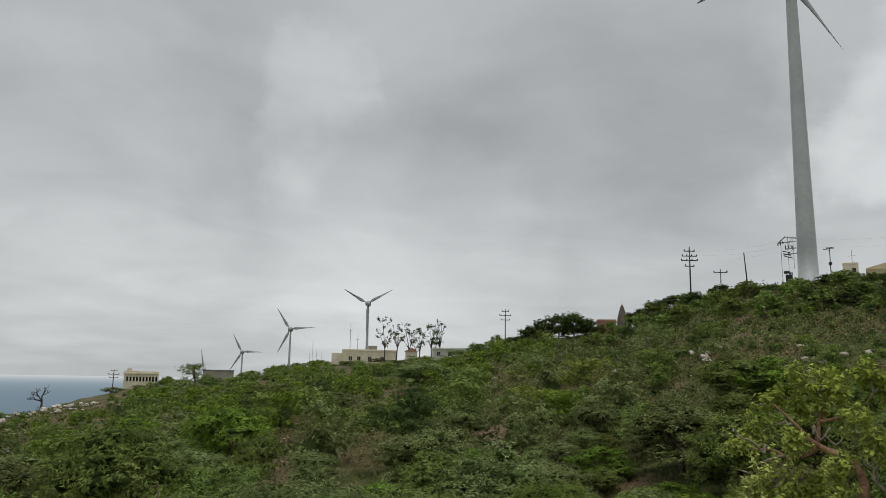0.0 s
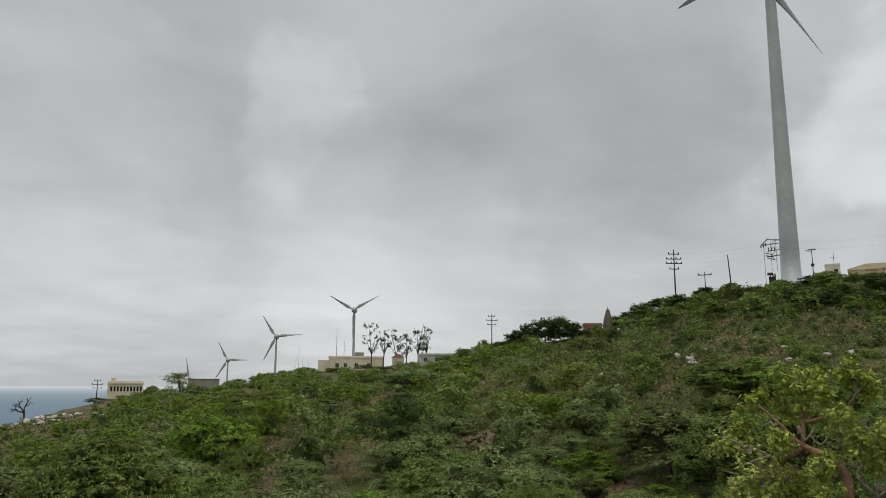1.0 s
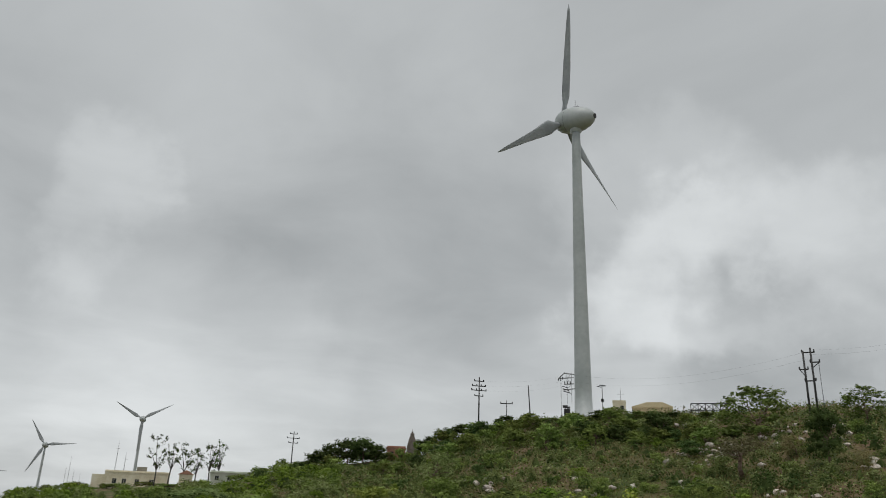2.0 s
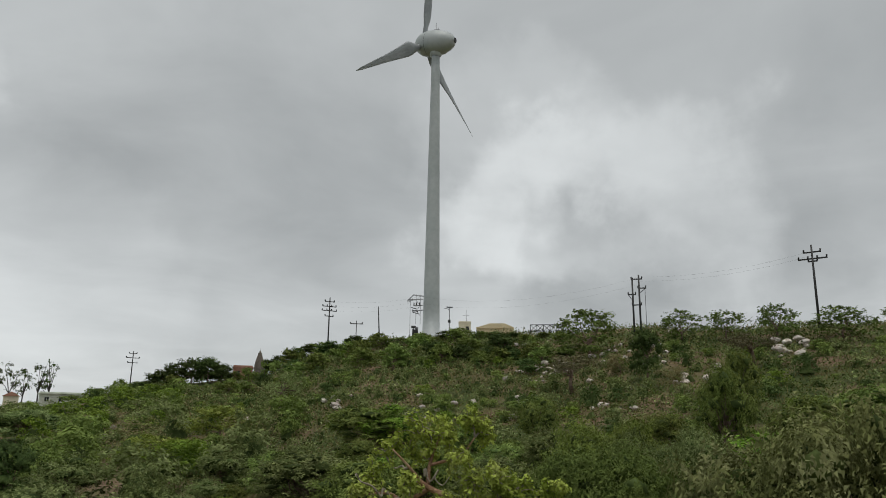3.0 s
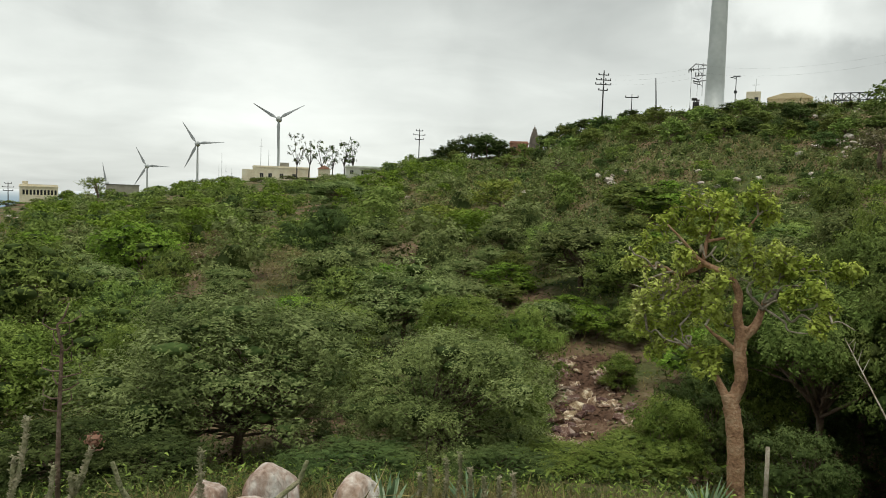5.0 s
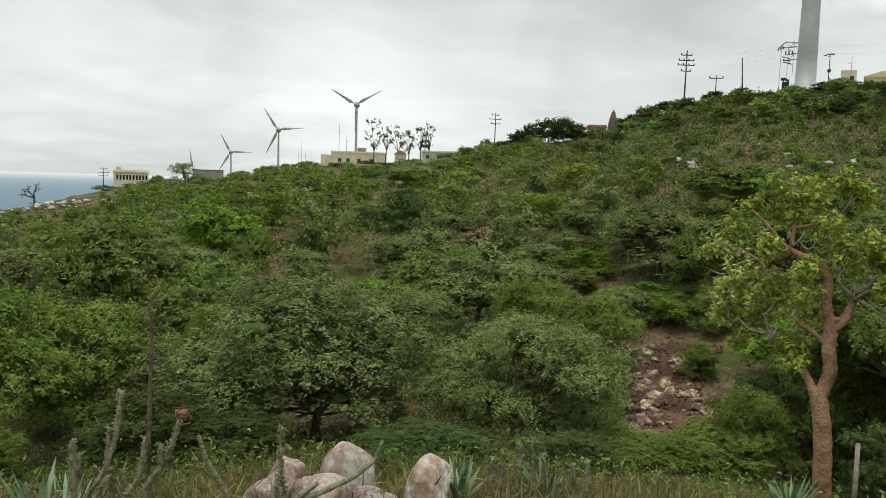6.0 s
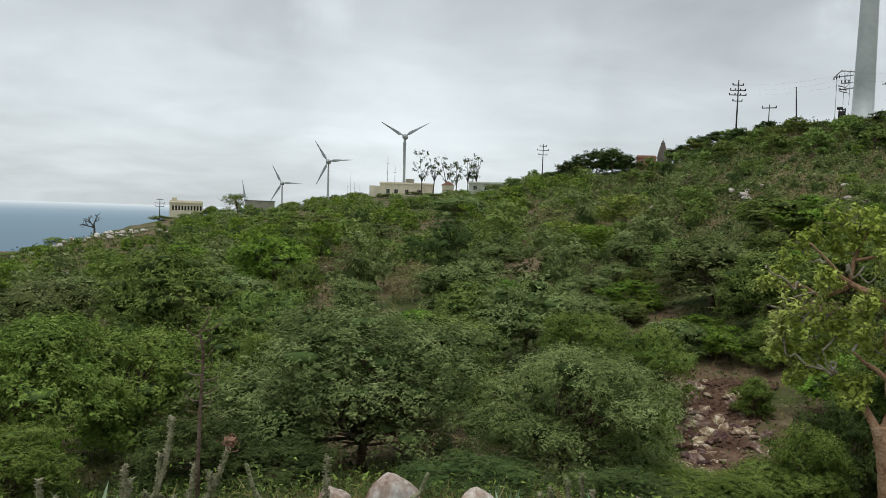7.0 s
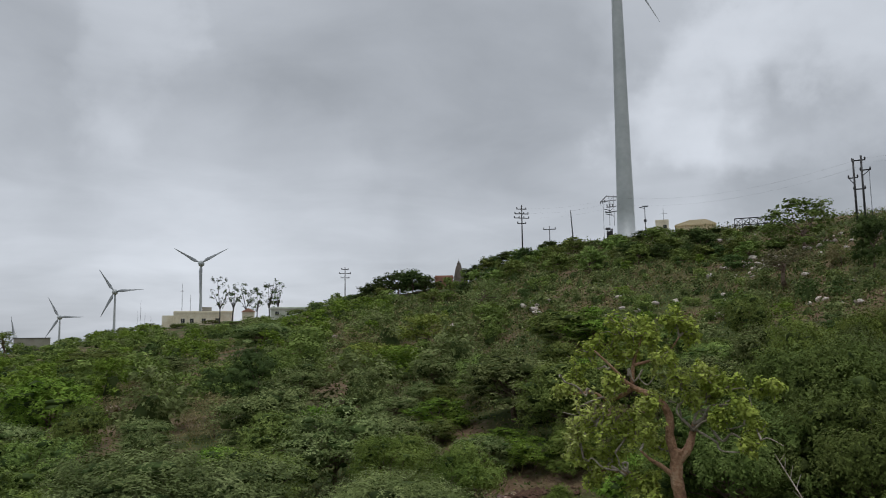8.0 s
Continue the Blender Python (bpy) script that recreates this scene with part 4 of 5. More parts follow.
for az, r, w, e, k in NEAR:
    proto = (near_grey[0], near_grey[1], near_green[0], near_green[1], near_pale[0], near_pale[0], near_shade_dark[0], near_shade_dark[0], near_canopy[0], near_canopy[1], near_over[0])[k]
    set_tree(proto, az, r, w, e, ("large grey-green feathery shrub below the road", "large leafy green shrub below the road", "large pale green leafy shrub below the road", "dense green shrub in the hollow with shade painted into its leaves", "spreading green tree shading the hollow", "low spreading green tree with dark shade below")[k // 2], category="tree" if k >= 8 else "shrub", group="large shrubs below the road")
    TAKEN.append((*polar(az, r), w * 0.42))
MID = [
    (17.5, 36, 5.9, -1.3, 1), (11.4, 48, 3.8, -1.3, 1), (11.7, 38, 3.2, -4.7, 2), (7.6, 34, 3.8, -5.9, 1), (11.1, 71, 6.4, 1.7, 5), (21.8, 51, 6.0, 2.0, 0), (6.5, 62, 4.4, -0.4, 5), (4.2, 40, 2.6, -5.1, 2), (16.5, 32, 2.4, -7.0, 2),
    (-15.5, 49, 5.8, -2.2, 2), (-2.1, 49, 3.9, -0.9, 3), (-12.5, 100, 9.6, -0.7, 0), (-1.4, 108, 8.6, 1.1, 1), (1.3, 50, 5.0, -1.8, 1), (-8.4, 82, 7.6, -1.3, 1), (2.3, 42, 2.8, -5.1, 2), (-16.2, 36, 2.8, -8.1, 0),
    (-26.8, 60, 3.4, -4.2, 2), (8.6, 26, 3.6, -6.8, 0), (13.4, 24, 2.9, -7.8, 0), (-8.2, 24, 3.0, -8.6, 0), (38.0, 24, 4.2, 1.4, 0),
    (40.8, 22, 3.2, 1.3, 1), (34.4, 45, 2.6, 2.7, 0), (25.9, 34, 3.4, -0.5, 0), (40.8, 27, 3.7, 1.5, 0), (45.1, 25, 3.8, 1.4, 1), (48.6, 45, 2.6, 6.1, 0), (-21.0, 52, 5.0, -4.2, 1), (-28.5, 46, 5.2, -5.6, 1), (-9.5, 44, 3.4, -5.6, 1),
]
MID_MORE = [
    (20.6, 24.8, 1.4, -11.0, 0), (18.8, 29.2, 2.2, -7.6, 2), (15.4, 29.5, 2.6, -7.4, 1), (22.0, 28.8, 2.6, -6.8, 0), (-4.6, 30, 3.0, -7.6, 2), (-12.0, 33, 3.2, -7.8, 0),
    (-22.2, 62, 4.6, -3.1, 2), (23.3, 50, 4.4, 2.0, 2),
    (34.0, 55, 2.9, 2.6, 0), (47.5, 40, 2.9, 4.7, 0), (42.4, 62, 3.1, 7.8, 3), (38.2, 79, 9.0, 9.35, 4), (45.0, 80, 5.6, 9.0, 4), (48.1, 78, 5.2, 8.8, 4), (51.5, 75, 5.2, 9.1, 4), (55.6, 72, 6.0, 8.8, 4), (59.4, 72, 5.0, 8.7, 4),
]
kinds = ((mid_green, "rounded green shrub on the slope"), (mid_grey, "grey-green feathery shrub on the slope"), (mid_bright, "fresh bright green shrub on the slope"), (mid_dark, "dark green small tree on the slope"), (open_tree, "small open-crowned green tree on the crest"), (mid_yellow, "airy yellow-green shrub on the slope"))
for i, (az, r, w, e, k) in enumerate(MID + MID_MORE):
    proto = kinds[k][0][i % len(kinds[k][0])]
    if r < 29:
        proto = near_grey[i % 2] if k == 1 else near_green[i % 2]
    set_tree(proto, az, r, w, e, kinds[k][1], "tree" if k in (3, 4) else "shrub")
    TAKEN.append((*polar(az, r), w * 0.4))
for az, r, w, e in ((15.2, 80, 5.5, 4.0), (37.0, 63, 5.4, 5.6), (49.6, 66, 4.6, 7.0), (-18.3, 190, 8.0, 0.5)):
    set_tree(umbrella[1 if az > 30 else 2 if az > 0 else 0], az, r, w, e, "flat-topped withered acacia tree with a bare trunk" if az > 30 else "flat-topped acacia tree with a bare trunk", "tree", "acacia trees")
    TAKEN.append((*polar(az, r), w * 0.4))
for az, r, w, e in ((-11.7, 58, 3.0, -3.7), (-4.7, 46, 3.6, -4.1), (-10.4, 66, 2.6, -2.7), (40.5, 66, 2.4, 6.0), (44.0, 60, 2.2, 4.9)):
    set_tree(dry_bush[0 if r > 50 else 1], az, r, w, e, "dry brown leafless bush on the slope", "bush", "dry bushes")
    TAKEN.append((*polar(az, r), w * 0.4))
# the dark wood along the crest
SKYLINE_AZ = [-45, -33.3, -32, -29.9, -26.4, -24.5, -21.5, -19.5, -15.9, -12.8, -10.5, -8.3, -2.3, 2.4, 4.1, 6, 8.3, 9.9, 11.4, 14.3, 16.6, 18.5, 21.7, 24.3, 28.3, 31.3, 33.5, 36.1]
SKYLINE_EL = [-6, -4.1, -3.3, -2.75, -1.7, -1.2, -1.1, -0.2, -0.5, 0.5, 1.0, 0.9, 1.3, 2.6, 3.1, 3.8, 4.5, 4.9, 3.8, 5.2, 6.2, 6.3, 7.0, 6.9, 7.75, 7.2, 7.8, 8.1]
rng = np.random.default_rng(31)
az = -44.0
while az < 37.5:
    rc = float(np.interp(az, CREST_AZ, CREST_R))
    e = float(np.interp(az, SKYLINE_AZ, SKYLINE_EL)) + rng.uniform(-1.1, 0.15) * 100 / rc
    w = rng.uniform(1.8, 4.6) * (1.5 if az < 3 else 1.0)
    r = rc - rng.uniform(2, 9)
    protos = crest_dark if 5 < az < 11.2 or (az > 14 and rng.uniform() < 0.15) else crest_green
    if -29.5 < az < -24.2:
        az += 0.9
        continue
    if az < 6 or rng.uniform() < 0.93:
        set_tree(protos[int(rng.integers(len(protos)))], az, r, w, e, "dark leafy bush on the ridge crest" if protos is crest_dark else "green leafy bush on the ridge crest", "bush", "bushes on the crest")
    TAKEN.append((*polar(az, r), w * 0.3))
    az += math.degrees(w / r) * rng.uniform(0.4, 0.75)


for az, r, w, e in ((6.5, 155, 5, 3.9), (7.6, 150, 5, 4.4), (8.8, 150, 6, 4.85), (9.9, 148, 6, 4.95), (10.8, 147, 4.5, 4.5), (14.8, 140, 5, 5.2), (16.0, 132, 5, 5.9), (17.2, 127, 4, 6.2), (20.5, 118, 4, 6.9)):
    set_tree(crest_dark[int(w) % 2], az, r, w, e, "dark leafy bush on the ridge crest", "bush", "bushes on the crest")
    TAKEN.append((*polar(az, r), w * 0.3))
for k in range(64):
    az = rng.uniform(5, 37)
    rc = float(np.interp(az, CREST_AZ, CREST_R))
    r = rc - rng.uniform(9, 30)
    w = rng.uniform(2.2, 4.4)
    if any(math.hypot(polar(az, r)[0] - a, polar(az, r)[1] - b) < q + w * 0.2 for a, b, q in TAKEN) or (10.8 < az < 14.3 and r > rc - 20):
        continue
    proto = (crest_dark if rng.uniform() < 0.2 else crest_green)[int(rng.integers(2))]
    s = w / 4.0
    tagged(copy_thing(proto, place(az, r, -0.05, rng.uniform(0, 360), (s, s, s * rng.uniform(0.5, 0.8)))), "leafy green bush just below the ridge crest", "bush", "bushes below the crest")
    TAKEN.append((*polar(az, r), w * 0.33))


# ---------------------------------------------------------------- scattered scrub
def keep_clear(az, r):
    """Open grassy places, the scree and the verge."""
    if 14.5 < az < 22.5 and r < 29:
        return True
    if r < 21 and az > -40:
        return True
    if 27 < az < 34 and r < 24:
        return True
    if (-14.4 < az < -10.8 and 44 < r < 66) or (-6.4 < az < -3.2 and 36 < r < 50):
        return True
    if -31.5 < az < -23.8 and r > 118:
        return True
    rc = float(np.interp(az, CREST_AZ, CREST_R))
    if r > rc - 45 and any(a < az < b for a, b in ((-24, -20), (-18, -15.2), (-8.8, -3), (-1.2, 2.4), (11, 14.2))):
        return True
    return r > rc - 10


def scatter(n_try, r0, r1, spacing, seed, gap_bias, az0=-44, az1=64, small=False):
    rng = np.random.default_rng(seed)
    spots = []
    for _ in range(n_try):
        az = rng.uniform(az0, az1)
        r = math.sqrt(rng.uniform(r0 * r0, r1 * r1))
        rc = float(np.interp(az, CREST_AZ, CREST_R))
        if r > rc + 4 or keep_clear(az, r):
            continue
        x, y = polar(az, r)
        open_land = noise.noise((x * 0.035, y * 0.035, 2.2)) + gap_bias
        if open_land > 0.28 and rng.uniform() < 0.85 and not small:
            continue
        low = (az > 17 and r > 44) or (az > 8 and r > 85) or (az < -22 and r > 78)
        w = rng.uniform(0.6, 1.7) if small else rng.uniform(0.8, 2.0) if low else rng.uniform(1.8, 5.4) if r < 90 else rng.uniform(1.8, 4.2)
        if any((x - a) ** 2 + (y - b) ** 2 < (q + w * spacing) ** 2 for a, b, q in TAKEN):
            continue
        TAKEN.append((x, y, w * 0.36))
        spots.append((az, r, w, rng.uniform(0.5, 0.95), int(rng.integers(0, 100)), rng.uniform(0, 360)))
    return spots


def plant(spots, table, label, group):
    for az, r, w, hk, pick, turn in spots:
        total = 0
        for share, protos in table:
            total += share
            if pick < total:
                k = w / 4.0
                ob = copy_thing(protos[pick % len(protos)], place(az, r, -0.05, turn, (k, k, k * hk * 1.1)))
                tagged(ob, label, "shrub", group)
                break


plant(scatter(1200, 21, 46, 0.42, 5, 0.0), ((38, mid_green), (28, mid_grey), (20, mid_bright), (10, mid_dark), (4, dry_bush)), "green scrub bush on the lower slope", "scrub on the lower slope")


def joined_scrub(spots, label):
    """The uncountable scrub of the upper slope, one sheet of leaves for each kind of foliage."""
    piles = {"leaf_mid": [], "leaf_grey": [], "leaf_dark": [], "leaf_bright": [], "leaf_dry": []}
    shade_cores = Geo()
    rng = np.random.default_rng(66)
    for az, r, w, hk, pick, turn in spots:
        protos, mat = (far_green, "leaf_mid") if pick < (46 if az < 5 else 36) else (far_grey, "leaf_grey") if pick < (62 if az < 5 else 66) else (far_dark, "leaf_dark") if pick < 74 else (far_bright, "leaf_bright") if pick < (97 if az < 5 else 92) else (dry_bush, "leaf_dry")
        k = w / 4.0
        m = np.array(place(az, r, -0.05, turn, (k, k, k * hk)))
        q = LEAVES[protos[pick % len(protos)].name]
        thin = 1 if r < 72 and w > 2.0 else 3 if w > 1.7 and r < 110 else 6
        if thin > 1:
            q = q[::thin]
            mid = q.mean(axis=1, keepdims=True)
            q = mid + (q - mid) * (1.0 + 0.17 * thin)
        if mat == "leaf_dry":
            q = q[::3]
        piles[mat].append(q.reshape(-1, 3) @ m[:3, :3].T + m[:3, 3])
        x, y = polar(az, r)
        # dark cones in each bush stand in for the shade inside it
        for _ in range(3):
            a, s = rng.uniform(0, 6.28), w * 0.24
            shade_cores.tube([(x + math.cos(a) * s * 0.6, y + math.sin(a) * s * 0.6, ground_z(x, y) - 0.1), (x, y, ground_z(x, y) + w * hk * 0.5)], [s * 0.9, s * 0.4], 6)
    for mat, rows in piles.items():
        if rows:
            tagged(new("scrub", leaf_mesh("scrub", np.concatenate(rows).reshape(-1, 3, 3), [M[mat]])), label, "scrub", kind="stuff")
    tagged(new("scrub", mesh_of(shade_cores, "scrub", M["leaf_dark"])), "dark cores in the upper scrub standing in for its inner shade", "scrub", kind="stuff")


joined_scrub(scatter(3600, 46, 240, 0.30, 6, 0.0) + [(a, b, c, d, (60, 70, 45, 50, 97, 20)[e % 6], f) for a, b, c, d, e, f in scatter(1500, 44, 128, 0.2, 9, 0.0, 10, 62, True)], "green scrub bushes covering the upper slope")
for p in PROTOS:
    for o in (*p.children_recursive, p):
        bpy.data.objects.remove(o)


# ---------------------------------------------------------------- low growth: one sheet each of herbs and grass
def undergrowth(name, label, seed, count, mat, length, aspect, tall, r0, r1, upright, az0=-42, az1=62):
    rng = np.random.default_rng(seed)
    rows, normals = [], []
    per = 9
    while len(rows) < count:
        az = rng.uniform(az0, az1)
        r = r0 + (r1 - r0) * rng.uniform() ** 1.25
        if r > float(np.interp(az, CREST_AZ, CREST_R)) + 3 or (15.4 < az < 20.6 and 20.5 < r < 27.2):
            continue
        x, y = polar(az, r)
        if noise.noise((x * 0.12, y * 0.12, seed)) < -0.15:
            continue
        s = 0.25 + r * 0.012
        for _ in range(per):
            px, py = x + rng.normal(0, s), y + rng.normal(0, s)
            rows.append((px, py, ground_z(px, py) + abs(rng.normal(0, tall)) * (0.6 + r * 0.008), r))
    rows = np.array(rows)
    n = len(rows)
    nrm = rng.normal(0, 1, (n, 3))
    nrm[:, 2] = np.abs(nrm[:, 2]) * (0.2 if upright else 1.2) + 0.1
    nrm /= np.linalg.norm(nrm, axis=1)[:, None]
    q = leaf_rows(rng, rows[:, :3], nrm, 1.0, aspect, -2.5 if upright else 0.0)
    c = rows[:, None, :3]
    q = c + (q - c) * (length * (0.55 + rows[:, 3] * 0.016))[:, None, None]
    tagged(new(name, leaf_mesh(name, q, [M[mat]])), label, "undergrowth", kind="stuff")


undergrowth("herb_cover", "low green herbs and creepers covering the hillside", 3, 26000, "leaf_mid", 0.14, 0.55, 0.22, 15, 150, False)
# dark leaves paint shade into the gaps between shrubs
undergrowth("herb_cover", "low weeds between the shrubs, darkened to paint the shaded gaps", 4, 36000, "leaf_dark", 0.16, 0.5, 0.18, 12, 150, False)
undergrowth("grass", "dry and green grass tufts on the open slope", 8, 46000, "grass", 0.34, 0.10, 0.12, 5, 140, True)
undergrowth("herb_cover", "low mixed green plants on the upper slope", 14, 30000, "leaf_grey", 0.15, 0.6, 0.2, 44, 128, False, 8, 62)
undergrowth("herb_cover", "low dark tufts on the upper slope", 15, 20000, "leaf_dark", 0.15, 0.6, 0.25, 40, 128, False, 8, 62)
undergrowth("dry_weeds", "dry brown weeds on the upper slope", 16, 34000, "straw", 0.24, 0.16, 0.22, 40, 125, True, 0, 62)
# these weeds share the leaf colour with painted shade
undergrowth("weeds", "tall green weeds between the verge and the shrubs", 18, 26000, "near_shade_dark", 0.11, 0.3, 0.22, 7.5, 18, False)
undergrowth("weeds", "shaded green weeds below the road", 19, 9000, "near_green", 0.11, 0.4, 0.3, 8, 20, False)
undergrowth("dry_grass", "dry brownish grass along the verge", 20, 16000, "straw", 0.34, 0.04, 0.14, 4.7, 12, True)


# ---------------------------------------------------------------- the yellow-green tree
def gnarled_tree():
    rng = np.random.default_rng(7)
    ob = thing("frankincense_tree", place(29.2, 11.0), "gnarled tan-barked tree with sparse yellow-green leaves", "tree")
    joints, trunk, twigs = [], Geo(), Geo()

    def at(u, v, d=0.0):
        return Vector((0.445 * u, d, 0.87 + 0.46 * v))

    def curve(p, per=4):
        """A smooth line through p."""
        out = []
        for i in range(len(p) - 1):
            a, b, c, e = p[max(i - 1, 0)], p[i], p[i + 1], p[min(i + 2, len(p) - 1)]
            for k in range(per):
                t = k / per
                out.append(0.5 * (2 * b + (c - a) * t + (2 * a - 5 * b + 4 * c - e) * t * t + (3 * b - a - 3 * c + e) * t ** 3))
        return out + [p[-1]]

    def stem(pts, r0, r1, depth=0.0, into=trunk, knots=0.05):
        p = curve([at(u, v, depth * i / (len(pts) - 1)) for i, (u, v) in enumerate(pts)])
        n = len(p)
        rad = [(r0 + (r1 - r0) * i / (n - 1)) * (1 + knots * math.sin(i * 2.3 + r0 * 90)) for i in range(n)]
        into.tube(p, rad, 12 if r0 > 0.05 else 7)
        joints.extend(p[n // 2:])

    # short bole, swollen where the two stems part
    stem([(0.15, -2.6), (0.06, -1.2), (0.0, 0), (-0.08, 0.75), (-0.22, 1.5), (-0.32, 1.85)], 0.125, 0.11)
    stem([(-0.3, 1.3), (-0.1, 1.9), (0.02, 2.4), (-0.08, 3.1), (-0.04, 3.7), (0.0, 3.95)], 0.088, 0.09)
    stem([(-0.25, 1.5), (-0.52, 1.95), (-0.8, 2.4), (-1.05, 2.85), (-1.4, 3.1), (-2.0, 3.15), (-2.75, 3.1)], 0.062, 0.012, 0.2)
    stem([(-0.05, 3.6), (-0.22, 4.3), (-0.2, 4.85), (-0.4, 5.3), (-0.75, 5.55), (-1.2, 5.75), (-1.6, 6.0)], 0.07, 0.032, -0.1)
    stem([(0.02, 3.65), (0.3, 3.95), (0.45, 4.35), (0.55, 4.75)], 0.075, 0.034, 0.1)
    stem([(-0.1, 3.1), (-0.5, 3.45), (-0.8, 3.65), (-1.1, 3.95)], 0.042, 0.015, -0.25)
    stem([(-1.25, 5.75), (-2.0, 5.35), (-2.5, 5.55), (-3.0, 5.55), (-3.6, 5.45)], 0.036, 0.010, 0.2)
    stem([(-1.3, 5.8), (-1.25, 6.4), (-1.1, 6.9), (-0.9, 7.4)], 0.034, 0.012, 0.1)
    stem([(-1.2, 6.45), (-0.6, 6.6), (-0.2, 6.75), (0.2, 7.3)], 0.024, 0.010, -0.15)
    stem([(-1.5, 5.95), (-2.0, 6.5), (-2.4, 6.9)], 0.026, 0.011, -0.2)
    # twisted boughs over the fork, tan at the root and pale further out
    boughs = (((0.5, 4.7), (2.0, 5.8)), ((0.5, 4.6), (2.0, 4.1)), ((1.0, 4.6), (3.0, 4.15)), ((0.4, 4.5), (-0.1, 5.4)), ((0.5, 4.7), (0.9, 5.9)), ((0.6, 4.7), (2.7, 5.7)), ((0.5, 4.7), (1.5, 5.2)), ((0.5, 4.5), (1.9, 4.8)), ((0.45, 4.6), (0.2, 6.0)),
              ((-2.5, 5.5), (-3.5, 6.1)), ((-2.2, 5.45), (-3.5, 5.0)), ((-1.6, 3.1), (-2.9, 3.6)), ((-1.3, 3.0), (-1.9, 3.8)), ((-1.4, 6.1), (-0.6, 6.1)), ((-1.9, 6.4), (-2.9, 6.7)))
    for (u0, v0), (u1, v1) in boughs:
        n, side = 6, rng.uniform(0.12, 0.24)
        line = [(u0 + (u1 - u0) * k / n + (rng.normal(0, side) if 0 < k < n else 0), v0 + (v1 - v0) * k / n + (rng.normal(0, side) if 0 < k < n else 0)) for k in range(n + 1)]
        stem(line, 0.02, 0.007, rng.uniform(-0.35, 0.35), twigs, 0.2)
    pts, nrm = [], []
    clouds = ((-1.5, 7.5, .8), (-.75, 7.6, .6), (.1, 7.75, .5), (.5, 7.3, .4), (-2.5, 7.0, .55), (-1.6, 6.8, .6), (-3.2, 6.1, .5), (-3.6, 5.6, .35), (-2.4, 4.7, .8), (-3.2, 4.4, .65), (-1.4, 4.6, .75), (-.9, 4.9, .45),
              (-3.2, 3.6, .65), (-2.0, 3.7, .7), (-2.7, 3.0, .4), (0, 6.0, .6), (.9, 6.1, .55), (1.5, 5.8, .5), (2.5, 5.7, .45), (2.9, 5.85, .25), (.6, 5.4, .4), (-.6, 3.9, .4), (2.3, 4.5, .35), (-2.0, 5.9, .5), (-.3, 6.7, .5), (-1.1, 5.3, .4), (-1.3, 2.9, .45), (-.75, 3.1, .3), (-1.0, 2.55, .35), (1.2, 4.95, .4), (1.9, 5.2, .4), (1.0, 5.5, .35), (1.9, 4.3, .3))
    for u, v, rad in clouds:
        c = at(u, v, rng.uniform(-0.4, 0.4))
        near = min(joints, key=lambda j: (j - c).length + max(0.0, j.z - c.z))
        limb = curve([near, near.lerp(c, 0.5) + Vector(rng.normal(0, 0.06, 3)), c])
        twigs.tube(limb, [0.018 * (1 - 0.5 * i / len(limb)) for i in range(len(limb))], 5, False)
        for _ in range(int(9 + 16 * rad)):
            p, d = limb[int(rng.integers(len(limb) // 2, len(limb)))], Vector(rng.normal(0, 1, 3)).normalized()
            line = [p]
            reach = rad * 0.45 * rng.uniform(0.5, 1.15)
            for k in range(6):
                d = (d + Vector(rng.normal(0, 0.5, 3)) + Vector((0, 0, 0.06))).normalized()
                p = p + d * reach / 5
                line.append(p)
            twigs.tube(line, [0.012 - 0.0012 * i for i in range(7)], 4, False)
            for k in range(2, 7):
                for _ in range(int(rng.integers(4, 13))):
                    w = Vector(rng.normal(0, 1, 3)).normalized()
                    pts.append(tuple(line[k] + w * rng.uniform(0.015, 0.085)))
                    nrm.append((w.x, w.y, w.z + 0.6))
    t = part("trunk", trunk, M["bark_tan"], ob, "smooth tan trunk and limbs", smooth=True)
    tagged(part("branchlet_growth", twigs, M["bark_pale"], t, "pale grey twisted twigs", smooth=True), kind="stuff")
    q = leaf_rows(rng, np.array(pts), np.array(nrm), 0.064, 0.68)
    part("crown", leaf_mesh("crown", q, [M["leaf_yellow"]]), None, ob, "sparse yellow-green leaf tufts")


gnarled_tree()


